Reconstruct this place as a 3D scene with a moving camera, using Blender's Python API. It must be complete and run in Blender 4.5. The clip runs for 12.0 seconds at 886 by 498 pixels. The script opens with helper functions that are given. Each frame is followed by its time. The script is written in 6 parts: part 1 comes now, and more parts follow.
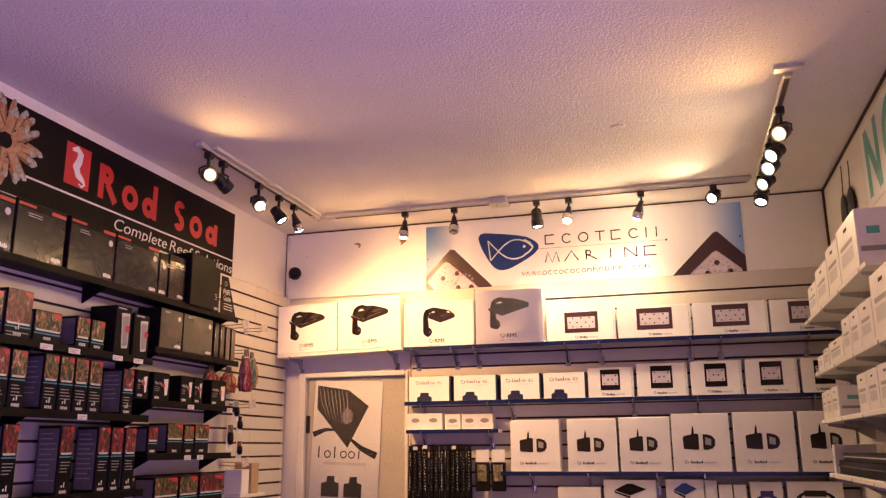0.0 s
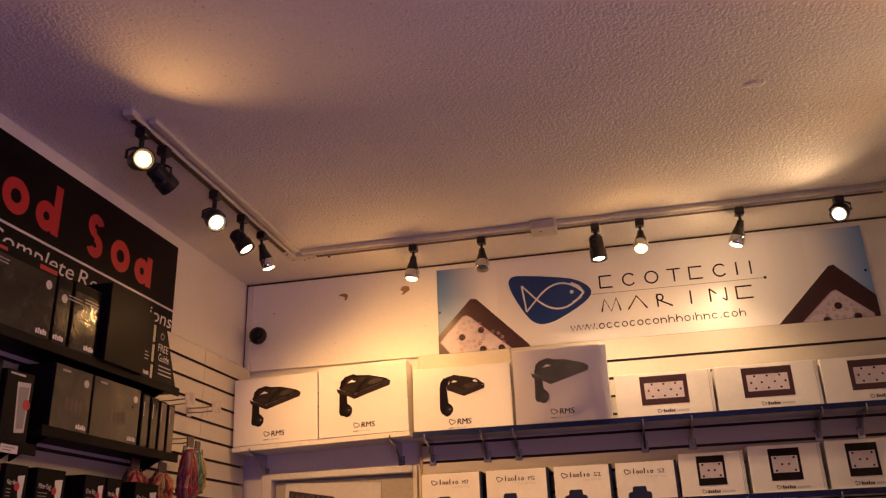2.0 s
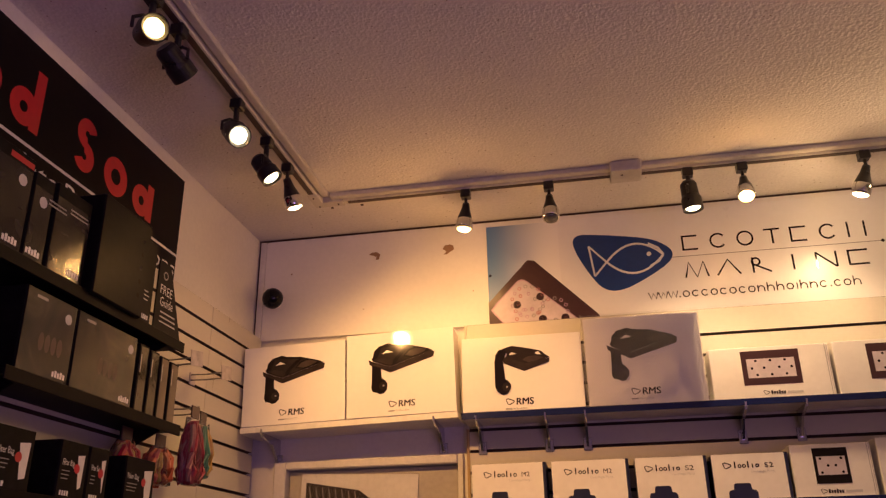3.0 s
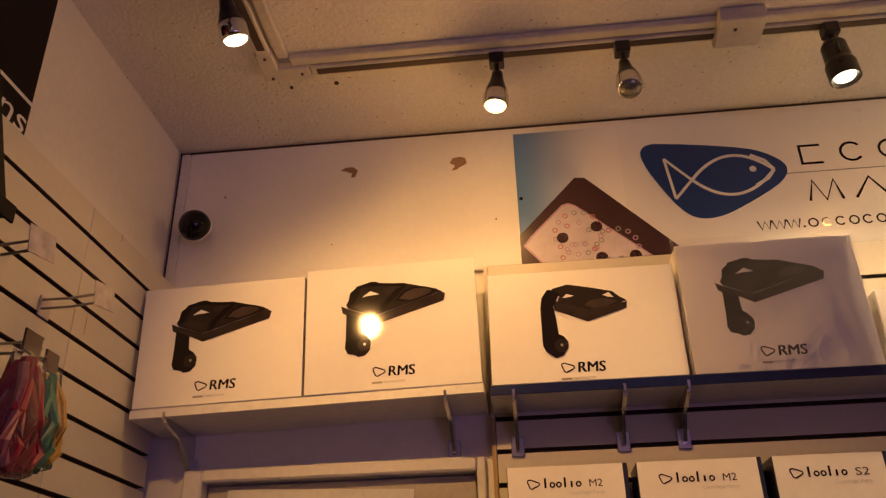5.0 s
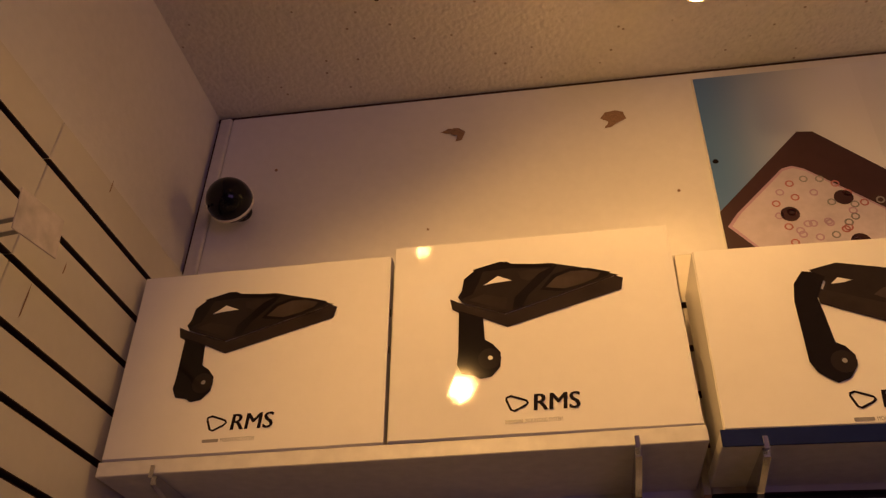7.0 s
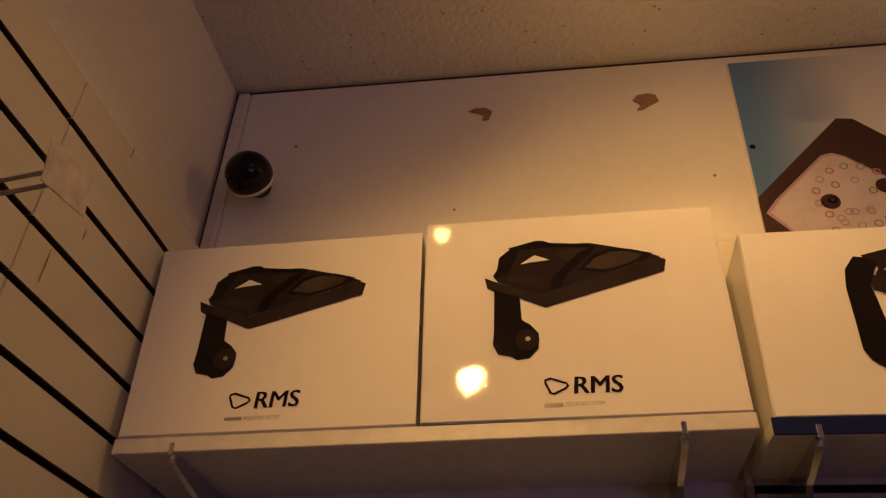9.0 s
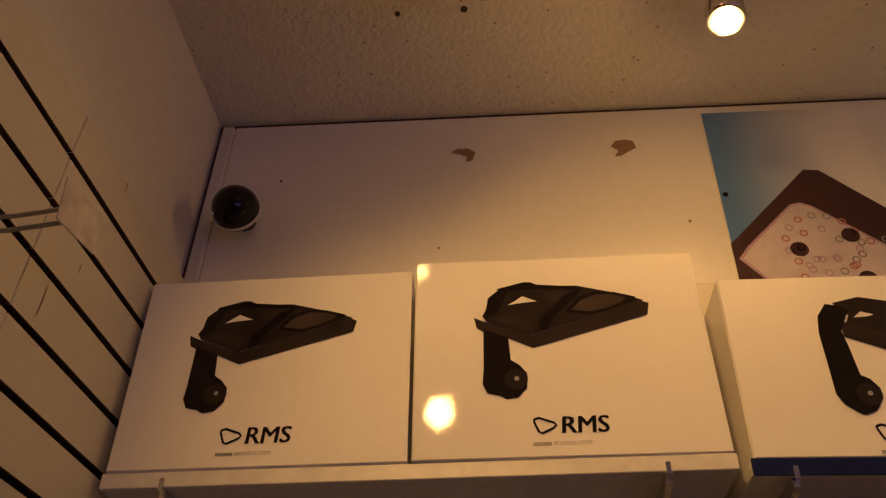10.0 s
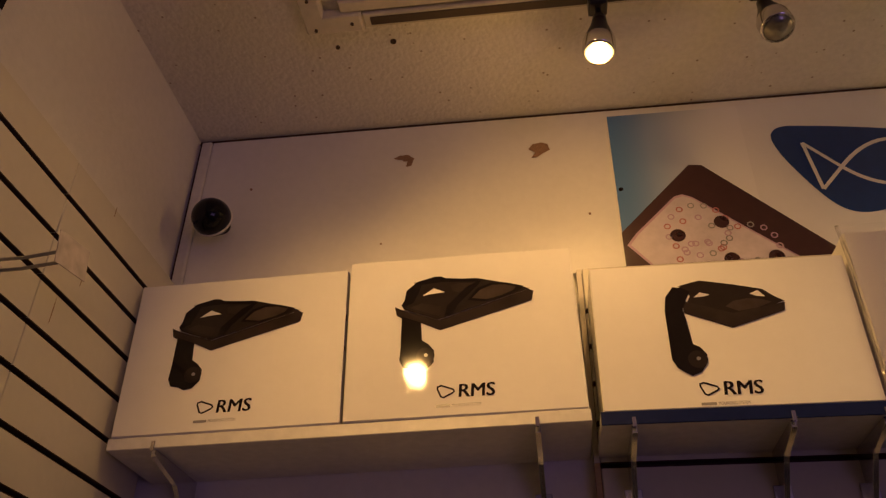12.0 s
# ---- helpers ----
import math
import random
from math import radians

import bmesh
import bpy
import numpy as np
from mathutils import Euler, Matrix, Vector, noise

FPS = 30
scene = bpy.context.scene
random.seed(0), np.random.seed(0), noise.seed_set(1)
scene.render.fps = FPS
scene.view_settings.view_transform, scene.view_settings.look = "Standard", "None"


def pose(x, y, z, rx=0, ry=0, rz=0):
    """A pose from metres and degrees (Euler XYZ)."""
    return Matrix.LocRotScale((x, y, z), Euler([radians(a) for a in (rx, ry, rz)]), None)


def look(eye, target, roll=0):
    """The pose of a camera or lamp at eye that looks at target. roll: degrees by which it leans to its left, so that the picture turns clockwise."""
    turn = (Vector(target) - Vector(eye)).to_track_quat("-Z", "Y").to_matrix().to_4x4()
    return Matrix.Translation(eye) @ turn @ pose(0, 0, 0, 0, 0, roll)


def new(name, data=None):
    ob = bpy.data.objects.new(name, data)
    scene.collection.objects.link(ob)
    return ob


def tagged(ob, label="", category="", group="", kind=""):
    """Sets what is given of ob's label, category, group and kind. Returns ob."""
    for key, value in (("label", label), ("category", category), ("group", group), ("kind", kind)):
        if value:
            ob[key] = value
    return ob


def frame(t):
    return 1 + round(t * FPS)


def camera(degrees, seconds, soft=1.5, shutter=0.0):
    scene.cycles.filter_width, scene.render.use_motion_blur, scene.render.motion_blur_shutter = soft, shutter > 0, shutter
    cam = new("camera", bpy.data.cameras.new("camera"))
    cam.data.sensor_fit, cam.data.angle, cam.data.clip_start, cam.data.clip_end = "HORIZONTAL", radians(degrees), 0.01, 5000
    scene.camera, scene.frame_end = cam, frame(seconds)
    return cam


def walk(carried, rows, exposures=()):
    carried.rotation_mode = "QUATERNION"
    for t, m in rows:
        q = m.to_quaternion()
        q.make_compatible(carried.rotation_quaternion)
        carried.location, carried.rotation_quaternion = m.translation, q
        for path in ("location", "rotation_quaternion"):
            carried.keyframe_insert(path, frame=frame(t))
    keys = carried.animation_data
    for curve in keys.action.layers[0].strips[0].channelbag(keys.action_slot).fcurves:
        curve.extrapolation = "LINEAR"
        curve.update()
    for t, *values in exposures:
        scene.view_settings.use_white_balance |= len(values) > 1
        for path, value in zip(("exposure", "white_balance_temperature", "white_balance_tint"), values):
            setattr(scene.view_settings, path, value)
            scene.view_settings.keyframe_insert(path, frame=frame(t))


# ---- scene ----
cam = camera(57.0, 12.0, soft=1.3)
PATH = [
    (0, (-0.417, 0.496, 1.61), (-0.951, 2.365, 2.084), -0.4),
    (0.5, (-0.577, 0.735, 1.635), (-1.08, 2.613, 2.104), 0.6),
    (1, (-0.706, 1.036, 1.638), (-1.239, 2.874, 2.218), -1.4),
    (1.5, (-0.857, 1.337, 1.642), (-1.375, 3.115, 2.396), -1.1),
    (2, (-1.078, 1.613, 1.664), (-1.453, 3.442, 2.383), -2.2),
    (2.5, (-1.253, 1.897, 1.645), (-1.592, 3.696, 2.449), -1.6),
    (3, (-1.452, 2.152, 1.644), (-1.786, 3.974, 2.398), -1.0),
    (3.5, (-1.597, 2.397, 1.634), (-1.778, 4.236, 2.4), -0.7),
    (3.7, (-1.647, 2.488, 1.637), (-1.777, 4.344, 2.369), -1.1),
    (5.3, (-1.859, 3.314, 1.657), (-2.04, 5.056, 2.62), -1.2),
    (5.5, (-1.889, 3.391, 1.676), (-2.074, 5.108, 2.685), -0.9),
    (6, (-1.945, 3.62, 1.723), (-2.182, 5.246, 2.863), 0.1),
    (6.5, (-1.999, 3.803, 1.76), (-2.366, 5.4, 2.906), 1.1),
    (7, (-2.05, 3.89, 1.781), (-2.349, 5.505, 2.923), 1.8),
    (7.5, (-2.087, 3.922, 1.78), (-2.385, 5.547, 2.908), 2.9),
    (9.5, (-2.135, 3.934, 1.779), (-2.384, 5.544, 2.939), 2.5),
    (10, (-2.159, 3.898, 1.774), (-2.325, 5.488, 2.976), 1.8),
    (10.5, (-2.15, 3.86, 1.748), (-2.302, 5.472, 2.922), 1.9),
    (11, (-2.078, 3.784, 1.74), (-2.244, 5.362, 2.958), 0.7),
    (11.5, (-2.02, 3.724, 1.72), (-2.308, 5.295, 2.924), 2.7),
    (12, (-1.969, 3.652, 1.682), (-2.197, 5.302, 2.789), 0.7),
]
EXPOSURES = [(0.0, 1.40, 5950, 14), (0.5, 0.82, 6100, 15), (1.0, 0.47, 6350, 16), (1.5, 0.24, 6550, 17), (2.5, 0.27, 6850, 17), (3.5, 0.25, 6900, 13),
             (5.5, -0.28, 7000, 9), (7.0, -0.48, 6950, 5), (7.5, -0.58, 6950, 5), (9.5, -0.84, 6900, 3), (11.0, -0.82, 6800, 2), (12.0, -0.64, 6650, 1)]
walk(cam, [(t, look(eye, target, roll)) for t, eye, target, roll in PATH], EXPOSURES)

# ---- plan: the room, in metres ----
WEST, EAST, NORTH, SOUTH, TOP = -2.72, 0.385, 5.0, -1.4, 2.921
SLAT_W = -2.68          # face of the slatted panel on the west wall
SLAT_N = 4.972          # face of the slatted panel on the north wall
DOOR = (-2.555, -1.935, 2.02)

# ---- world and lights ----
world = bpy.data.worlds.new("world")
world.use_nodes = True
world.node_tree.nodes["Background"].inputs["Color"].default_value = (0.02, 0.02, 0.03, 1)
world.node_tree.nodes["Background"].inputs["Strength"].default_value = 1.0
scene.world = world

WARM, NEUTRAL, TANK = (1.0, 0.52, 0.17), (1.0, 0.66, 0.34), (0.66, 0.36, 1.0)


def spot(name, eye, target, watts, colour, angle, blend=0.7, radius=0.013):
    data = bpy.data.lights.new(name, "SPOT")
    data.energy, data.color, data.spot_size, data.spot_blend, data.shadow_soft_size = watts, colour, radians(angle), blend, radius
    ob = new(name, data)
    ob.matrix_world = look(eye, target)
    return ob


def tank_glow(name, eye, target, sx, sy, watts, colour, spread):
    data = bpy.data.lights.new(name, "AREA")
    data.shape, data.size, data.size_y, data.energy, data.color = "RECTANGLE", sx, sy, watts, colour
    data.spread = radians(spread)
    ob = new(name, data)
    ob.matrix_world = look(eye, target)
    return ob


# violet lamp for inferred fish tanks; unseen opening added at east wall's south end
ADDED_OPENING = (-1.15, 1.75, 0.3, 1.9)
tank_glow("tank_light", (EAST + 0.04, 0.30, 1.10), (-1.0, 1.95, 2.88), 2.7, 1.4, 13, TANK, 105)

# ---- materials ----


def shader(name):
    m = bpy.data.materials.new(name)
    m.use_nodes = True
    return m, m.node_tree, m.node_tree.nodes["Principled BSDF"]


def link(tree, a, out, b, into):
    tree.links.new(a.outputs[out], b.inputs[into])


def paint(name, colour, rough=0.5, metal=0.0, grain=0.06, scale=60.0, stain=0.08, stain_scale=3.0, bump=0.0, bump_scale=200.0,
          coat=0.0, random_tint=0.0, specular=0.5, depth=0.002, vary=0.08):
    """A surface with fine grain and broad stains in its colour, unevenness in its gloss, and a fine relief."""
    m, tree, bsdf = shader(name)
    n = tree.nodes
    where = n.new("ShaderNodeTexCoord")
    fine, broad = n.new("ShaderNodeTexNoise"), n.new("ShaderNodeTexNoise")
    fine.inputs["Scale"].default_value, fine.inputs["Detail"].default_value = scale, 4
    broad.inputs["Scale"].default_value, broad.inputs["Detail"].default_value = stain_scale, 5
    for tex in (fine, broad):
        link(tree, where, "Object", tex, "Vector")
    base = [*colour, 1]
    mix1, mix2 = n.new("ShaderNodeMix"), n.new("ShaderNodeMix")
    for mix, tex, amount, before in ((mix1, fine, grain, None), (mix2, broad, stain, mix1)):
        mix.data_type, mix.blend_type = "RGBA", "MULTIPLY"
        ramp = n.new("ShaderNodeMapRange")
        ramp.inputs["From Min"].default_value, ramp.inputs["From Max"].default_value = 0.3, 0.7
        ramp.inputs["To Min"].default_value, ramp.inputs["To Max"].default_value = 1 - 2 * amount, 1.0
        link(tree, tex, "Fac", ramp, "Value")
        mix.inputs["Factor"].default_value = 1.0
        if before is None:
            mix.inputs["A"].default_value = base
        else:
            tree.links.new(before.outputs["Result"], mix.inputs["A"])
        tree.links.new(ramp.outputs["Result"], mix.inputs["B"])
    last = mix2
    if random_tint:
        info, hue = n.new("ShaderNodeObjectInfo"), n.new("ShaderNodeHueSaturation")
        rng = n.new("ShaderNodeMapRange")
        rng.inputs["To Min"].default_value, rng.inputs["To Max"].default_value = 1 - random_tint, 1 + random_tint
        link(tree, info, "Random", rng, "Value")
        tree.links.new(rng.outputs["Result"], hue.inputs["Value"])
        tree.links.new(last.outputs["Result"], hue.inputs["Color"])
        link(tree, hue, "Color", bsdf, "Base Color")
    else:
        tree.links.new(last.outputs["Result"], bsdf.inputs["Base Color"])
    gloss = n.new("ShaderNodeMapRange")
    gloss.inputs["To Min"].default_value, gloss.inputs["To Max"].default_value = max(rough - vary, 0.02), min(rough + vary, 1.0)
    link(tree, broad, "Fac", gloss, "Value")
    link(tree, gloss, "Result", bsdf, "Roughness")
    bsdf.inputs["Metallic"].default_value = metal
    bsdf.inputs["Coat Weight"].default_value = coat
    bsdf.inputs["Coat Roughness"].default_value = 0.08
    bsdf.inputs["Specular IOR Level"].default_value = specular
    if bump:
        rel, tex = n.new("ShaderNodeBump"), n.new("ShaderNodeTexNoise")
        tex.inputs["Scale"].default_value, tex.inputs["Detail"].default_value = bump_scale, 3
        link(tree, where, "Object", tex, "Vector")
        link(tree, tex, "Fac", rel, "Height")
        rel.inputs["Strength"].default_value, rel.inputs["Distance"].default_value = bump, depth
        link(tree, rel, "Normal", bsdf, "Normal")
    return m


def stucco(name, colour):
    """Sprayed ceiling: blobs a few millimetres across, with the shade of a few pits painted in."""
    m = paint(name, colour, rough=0.85, grain=0.05, scale=90, stain=0.06, stain_scale=1.3, specular=0.2)
    tree, n = m.node_tree, m.node_tree.nodes
    bsdf = n["Principled BSDF"]
    where, blobs, fine = n.new("ShaderNodeTexCoord"), n.new("ShaderNodeTexVoronoi"), n.new("ShaderNodeTexNoise")
    blobs.feature, blobs.inputs["Scale"].default_value = "SMOOTH_F1", 115
    fine.inputs["Scale"].default_value, fine.inputs["Detail"].default_value = 140, 5
    add, rel = n.new("ShaderNodeMath"), n.new("ShaderNodeBump")
    add.operation = "SUBTRACT"
    for tex in (blobs, fine):
        link(tree, where, "Object", tex, "Vector")
    link(tree, fine, "Fac", add, 0)
    link(tree, blobs, "Distance", add, 1)
    link(tree, add, "Value", rel, "Height")
    rel.inputs["Strength"].default_value, rel.inputs["Distance"].default_value = 0.45, 0.005
    link(tree, rel, "Normal", bsdf, "Normal")
    # shade of small pits, painted into the colour in about a third of the cells
    pit_shade, few, size, both, mix = n.new("ShaderNodeTexVoronoi"), n.new("ShaderNodeMath"), n.new("ShaderNodeMapRange"), n.new("ShaderNodeMath"), n.new("ShaderNodeMix")
    pit_shade.inputs["Scale"].default_value, pit_shade.inputs["Randomness"].default_value = 42, 1.0
    link(tree, where, "Object", pit_shade, "Vector")
    few.operation, few.inputs[1].default_value, both.operation = "GREATER_THAN", 0.55, "MULTIPLY"
    link(tree, pit_shade, "Color", few, 0)
    size.inputs["From Min"].default_value, size.inputs["From Max"].default_value = 0.06, 0.14
    size.inputs["To Min"].default_value, size.inputs["To Max"].default_value = 0.75, 0.0
    link(tree, pit_shade, "Distance", size, "Value")
    link(tree, few, "Value", both, 0)
    link(tree, size, "Result", both, 1)
    mix.data_type = "RGBA"
    link(tree, both, "Value", mix, "Factor")
    tree.links.new(bsdf.inputs["Base Color"].links[0].from_socket, mix.inputs["A"])
    mix.inputs["B"].default_value = (0.20, 0.13, 0.08, 1)
    tree.links.new(mix.outputs["Result"], bsdf.inputs["Base Color"])
    return m


def glow(name, colour, strength):
    m, tree, bsdf = shader(name)
    bsdf.inputs["Base Color"].default_value = (0.9, 0.9, 0.9, 1)
    bsdf.inputs["Emission Color"].default_value = [*colour, 1]
    bsdf.inputs["Emission Strength"].default_value = strength
    return m


def clear(name, colour=(1, 1, 1), rough=0.05, weight=1.0, ior=1.45):
    m, tree, bsdf = shader(name)
    bsdf.inputs["Base Color"].default_value = [*colour, 1]
    bsdf.inputs["Transmission Weight"].default_value = weight
    bsdf.inputs["Roughness"].default_value = rough
    bsdf.inputs["IOR"].default_value = ior
    return m


def film(name):
    """Thin clear plastic bag: mostly see-through, with wrinkled gloss."""
    m, tree, bsdf = shader(name)
    n = tree.nodes
    out = n["Material Output"]
    see, shine, mix = n.new("ShaderNodeBsdfTransparent"), n.new("ShaderNodeBsdfGlossy"), n.new("ShaderNodeMixShader")
    see.inputs["Color"].default_value = (0.97, 0.97, 0.975, 1)
    shine.inputs["Roughness"].default_value = 0.12
    fres, where, tex, rel = n.new("ShaderNodeFresnel"), n.new("ShaderNodeTexCoord"), n.new("ShaderNodeTexNoise"), n.new("ShaderNodeBump")
    tex.inputs["Scale"].default_value, tex.inputs["Detail"].default_value, tex.inputs["Distortion"].default_value = 30, 4, 0.8
    link(tree, where, "Object", tex, "Vector")
    link(tree, tex, "Fac", rel, "Height")
    rel.inputs["Strength"].default_value, rel.inputs["Distance"].default_value = 0.8, 0.0045
    link(tree, rel, "Normal", shine, "Normal")
    link(tree, rel, "Normal", fres, "Normal")
    fres.inputs["IOR"].default_value = 1.3
    link(tree, fres, "Fac", mix, "Fac")
    haze, veil = n.new("ShaderNodeBsdfDiffuse"), n.new("ShaderNodeMixShader")
    haze.inputs["Color"].default_value = (0.8, 0.79, 0.78, 1)
    veil.inputs["Fac"].default_value = 0.04
    tree.links.new(see.outputs[0], veil.inputs[1])
    tree.links.new(haze.outputs[0], veil.inputs[2])
    tree.links.new(veil.outputs[0], mix.inputs[1])
    tree.links.new(shine.outputs[0], mix.inputs[2])
    tree.links.new(mix.outputs[0], out.inputs["Surface"])
    return m


def picture(name, colours, scale=40.0, rough=0.35, stretch=(1, 1, 1), specular=0.4, crumple=0.0):
    """A printed picture: patches of several colours, as of corals and fish seen from afar."""
    m, tree, bsdf = shader(name)
    n = tree.nodes
    where, warp, cells, ramp = n.new("ShaderNodeTexCoord"), n.new("ShaderNodeMapping"), n.new("ShaderNodeTexNoise"), n.new("ShaderNodeValToRGB")
    info, push = n.new("ShaderNodeObjectInfo"), n.new("ShaderNodeVectorMath")
    push.operation = "ADD"
    warp.inputs["Scale"].default_value = stretch
    cells.inputs["Scale"].default_value, cells.inputs["Detail"].default_value, cells.inputs["Distortion"].default_value = scale, 2.5, 1.6
    link(tree, where, "Object", warp, "Vector")
    link(tree, warp, "Vector", push, 0)
    link(tree, info, "Location", push, 1)
    link(tree, push, "Vector", cells, "Vector")
    link(tree, cells, "Fac", ramp, "Fac")
    band = ramp.color_ramp
    for k, (at, col) in enumerate(colours):
        stop = band.elements[k] if k < 2 else band.elements.new(at)
        stop.position, stop.color = at, [*col, 1]
    link(tree, ramp, "Color", bsdf, "Base Color")
    bsdf.inputs["Roughness"].default_value = rough
    bsdf.inputs["Specular IOR Level"].default_value = specular
    if crumple:
        folds, rel = n.new("ShaderNodeTexNoise"), n.new("ShaderNodeBump")
        folds.inputs["Scale"].default_value, folds.inputs["Detail"].default_value, folds.inputs["Distortion"].default_value = 16, 4, 0.8
        link(tree, push, "Vector", folds, "Vector")
        link(tree, folds, "Fac", rel, "Height")
        rel.inputs["Strength"].default_value, rel.inputs["Distance"].default_value = crumple, 0.006
        link(tree, rel, "Normal", bsdf, "Normal")
    return m


def fade(name, a, b, axis, lo, hi, rough=0.35):
    """A print that fades from one colour to another along an axis of its object."""
    m, tree, bsdf = shader(name)
    n = tree.nodes
    where, split, rng, mix = n.new("ShaderNodeTexCoord"), n.new("ShaderNodeSeparateXYZ"), n.new("ShaderNodeMapRange"), n.new("ShaderNodeMix")
    mix.data_type = "RGBA"
    rng.interpolation_type = "SMOOTHSTEP"
    rng.inputs["From Min"].default_value, rng.inputs["From Max"].default_value = lo, hi
    link(tree, where, "Object", split, "Vector")
    link(tree, split, axis, rng, "Value")
    link(tree, rng, "Result", mix, "Factor")
    mix.inputs["A"].default_value, mix.inputs["B"].default_value = [*a, 1], [*b, 1]
    tree.links.new(mix.outputs["Result"], bsdf.inputs["Base Color"])
    bsdf.inputs["Roughness"].default_value = rough
    return m


M_CEILING = stucco("ceiling_stucco", (0.80, 0.77, 0.73))
M_WALL = paint("wall_paint", (0.76, 0.73, 0.68), rough=0.6, grain=0.03, stain=0.06, stain_scale=1.6, bump=0.25, bump_scale=120)
M_BOARD = paint("wall_board_paint", (0.80, 0.78, 0.74), rough=0.42, grain=0.02, stain=0.04, stain_scale=2.2, bump=0.08, bump_scale=70)
M_SLAT = paint("slat_melamine", (0.61, 0.57, 0.49), rough=0.36, grain=0.02, stain=0.04, stain_scale=2.0, random_tint=0.02)
# brown groove board, with the recess shade put into its dark colour
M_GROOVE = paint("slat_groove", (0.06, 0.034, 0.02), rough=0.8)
M_MDF = paint("raw_fibreboard", (0.52, 0.36, 0.2), rough=0.8, grain=0.12, scale=150)
M_FLOOR = paint("vinyl_floor", (0.055, 0.047, 0.042), rough=0.4, stain=0.15)
M_TRIM = paint("trim_paint", (0.74, 0.72, 0.68), rough=0.45, stain=0.08)
M_DOOR = paint("door_paint", (0.46, 0.42, 0.35), rough=0.5, stain=0.08)
M_CARTON = paint("white_gloss_carton", (0.84, 0.82, 0.79), rough=0.024, grain=0.01, stain=0.03, stain_scale=6, bump=0.10, bump_scale=200, depth=0.0006, vary=0.004, specular=0.17)
M_CARTON_MATT = paint("white_carton", (0.80, 0.77, 0.73), rough=0.4, grain=0.02, stain=0.05, stain_scale=8)
M_NAVY_CARTON = paint("navy_carton", (0.012, 0.016, 0.05), rough=0.35)
M_BLACK_CARTON = paint("black_carton", (0.012, 0.011, 0.011), rough=0.34, grain=0.2, stain=0.2, stain_scale=9, specular=0.07)
M_INK = paint("black_ink", (0.014, 0.011, 0.011), rough=0.06, vary=0.03, specular=0.25)
M_INK_SOFT = paint("dark_grey_ink", (0.030, 0.023, 0.021), rough=0.06, vary=0.03, specular=0.25)
M_INK_FRONT = paint("brown_black_print", (0.040, 0.030, 0.027), rough=0.06, vary=0.03, specular=0.25, stain=0.15, stain_scale=20)
M_INK_VENT = paint("taupe_print", (0.072, 0.054, 0.047), rough=0.06, vary=0.03, specular=0.25, stain=0.25, stain_scale=25)
M_INK_GREY = paint("grey_ink", (0.30, 0.29, 0.29), rough=0.3)
M_INK_PALE = paint("pale_grey_ink", (0.58, 0.57, 0.57), rough=0.3)
M_INK_WHITE = paint("white_ink", (0.82, 0.80, 0.77), rough=0.35)
M_INK_RED = paint("red_ink", (0.55, 0.02, 0.03), rough=0.35)
M_INK_TEAL = paint("teal_ink", (0.04, 0.30, 0.42), rough=0.35)
M_INK_GREEN = paint("sea_green_ink", (0.10, 0.42, 0.36), rough=0.4)
M_INK_BLUE = paint("logo_blue_ink", (0.012, 0.045, 0.20), rough=0.3)
M_INK_BROWN = paint("maroon_print", (0.062, 0.026, 0.028), rough=0.3, stain=0.15)
M_LED_FACE = paint("pale_lilac_print", (0.66, 0.58, 0.63), rough=0.3, stain=0.12, stain_scale=8)
M_LED_RIM = paint("lilac_rim_print", (0.50, 0.33, 0.45), rough=0.3)
M_SKY_L = fade("blue_fade_print", (0.09, 0.20, 0.42), (0.80, 0.79, 0.77), "X", 0.0, 0.27)
M_SKY_R = fade("blue_fade_print", (0.80, 0.79, 0.77), (0.18, 0.33, 0.62), "X", -0.22, 0.02)
M_BANNER = paint("banner_vinyl", (0.80, 0.79, 0.77), rough=0.3, grain=0.01, stain=0.03)
M_SIGN = paint("black_sign_board", (0.010, 0.007, 0.007), rough=0.4, grain=0.1, stain=0.15, specular=0.08)
M_CORAL = picture("coral_print", [(0.2, (0.22, 0.10, 0.05)), (0.9, (0.56, 0.42, 0.26)), (0.45, (0.38, 0.19, 0.09)), (0.6, (0.44, 0.30, 0.13))], 30)
M_CORAL_DARK = picture("coral_shade_print", [(0.25, (0.10, 0.045, 0.022)), (0.85, (0.30, 0.16, 0.075)), (0.5, (0.19, 0.085, 0.035))], 22)
M_CORAL_TIP = paint("coral_tip_print", (0.42, 0.50, 0.44), rough=0.35, stain=0.2, stain_scale=60)
M_REEF = picture("reef_print", [(0.36, (0.012, 0.010, 0.01)), (0.72, (0.50, 0.44, 0.28)), (0.47, (0.02, 0.03, 0.012)), (0.53, (0.12, 0.13, 0.035)), (0.60, (0.26, 0.035, 0.03))], 48, stretch=(1.3, 1, 0.6))
M_FISH = picture("red_reef_print", [(0.36, (0.014, 0.006, 0.010)), (0.74, (0.55, 0.42, 0.40)), (0.48, (0.06, 0.004, 0.010)), (0.56, (0.24, 0.012, 0.022)), (0.65, (0.16, 0.045, 0.06))], 42, stretch=(1.3, 1, 0.6))
M_DUSK = picture("dark_box_print", [(0.2, (0.008, 0.007, 0.006)), (0.9, (0.06, 0.05, 0.04)), (0.5, (0.016, 0.014, 0.012))], 9, rough=0.14, specular=0.5, crumple=0.22)
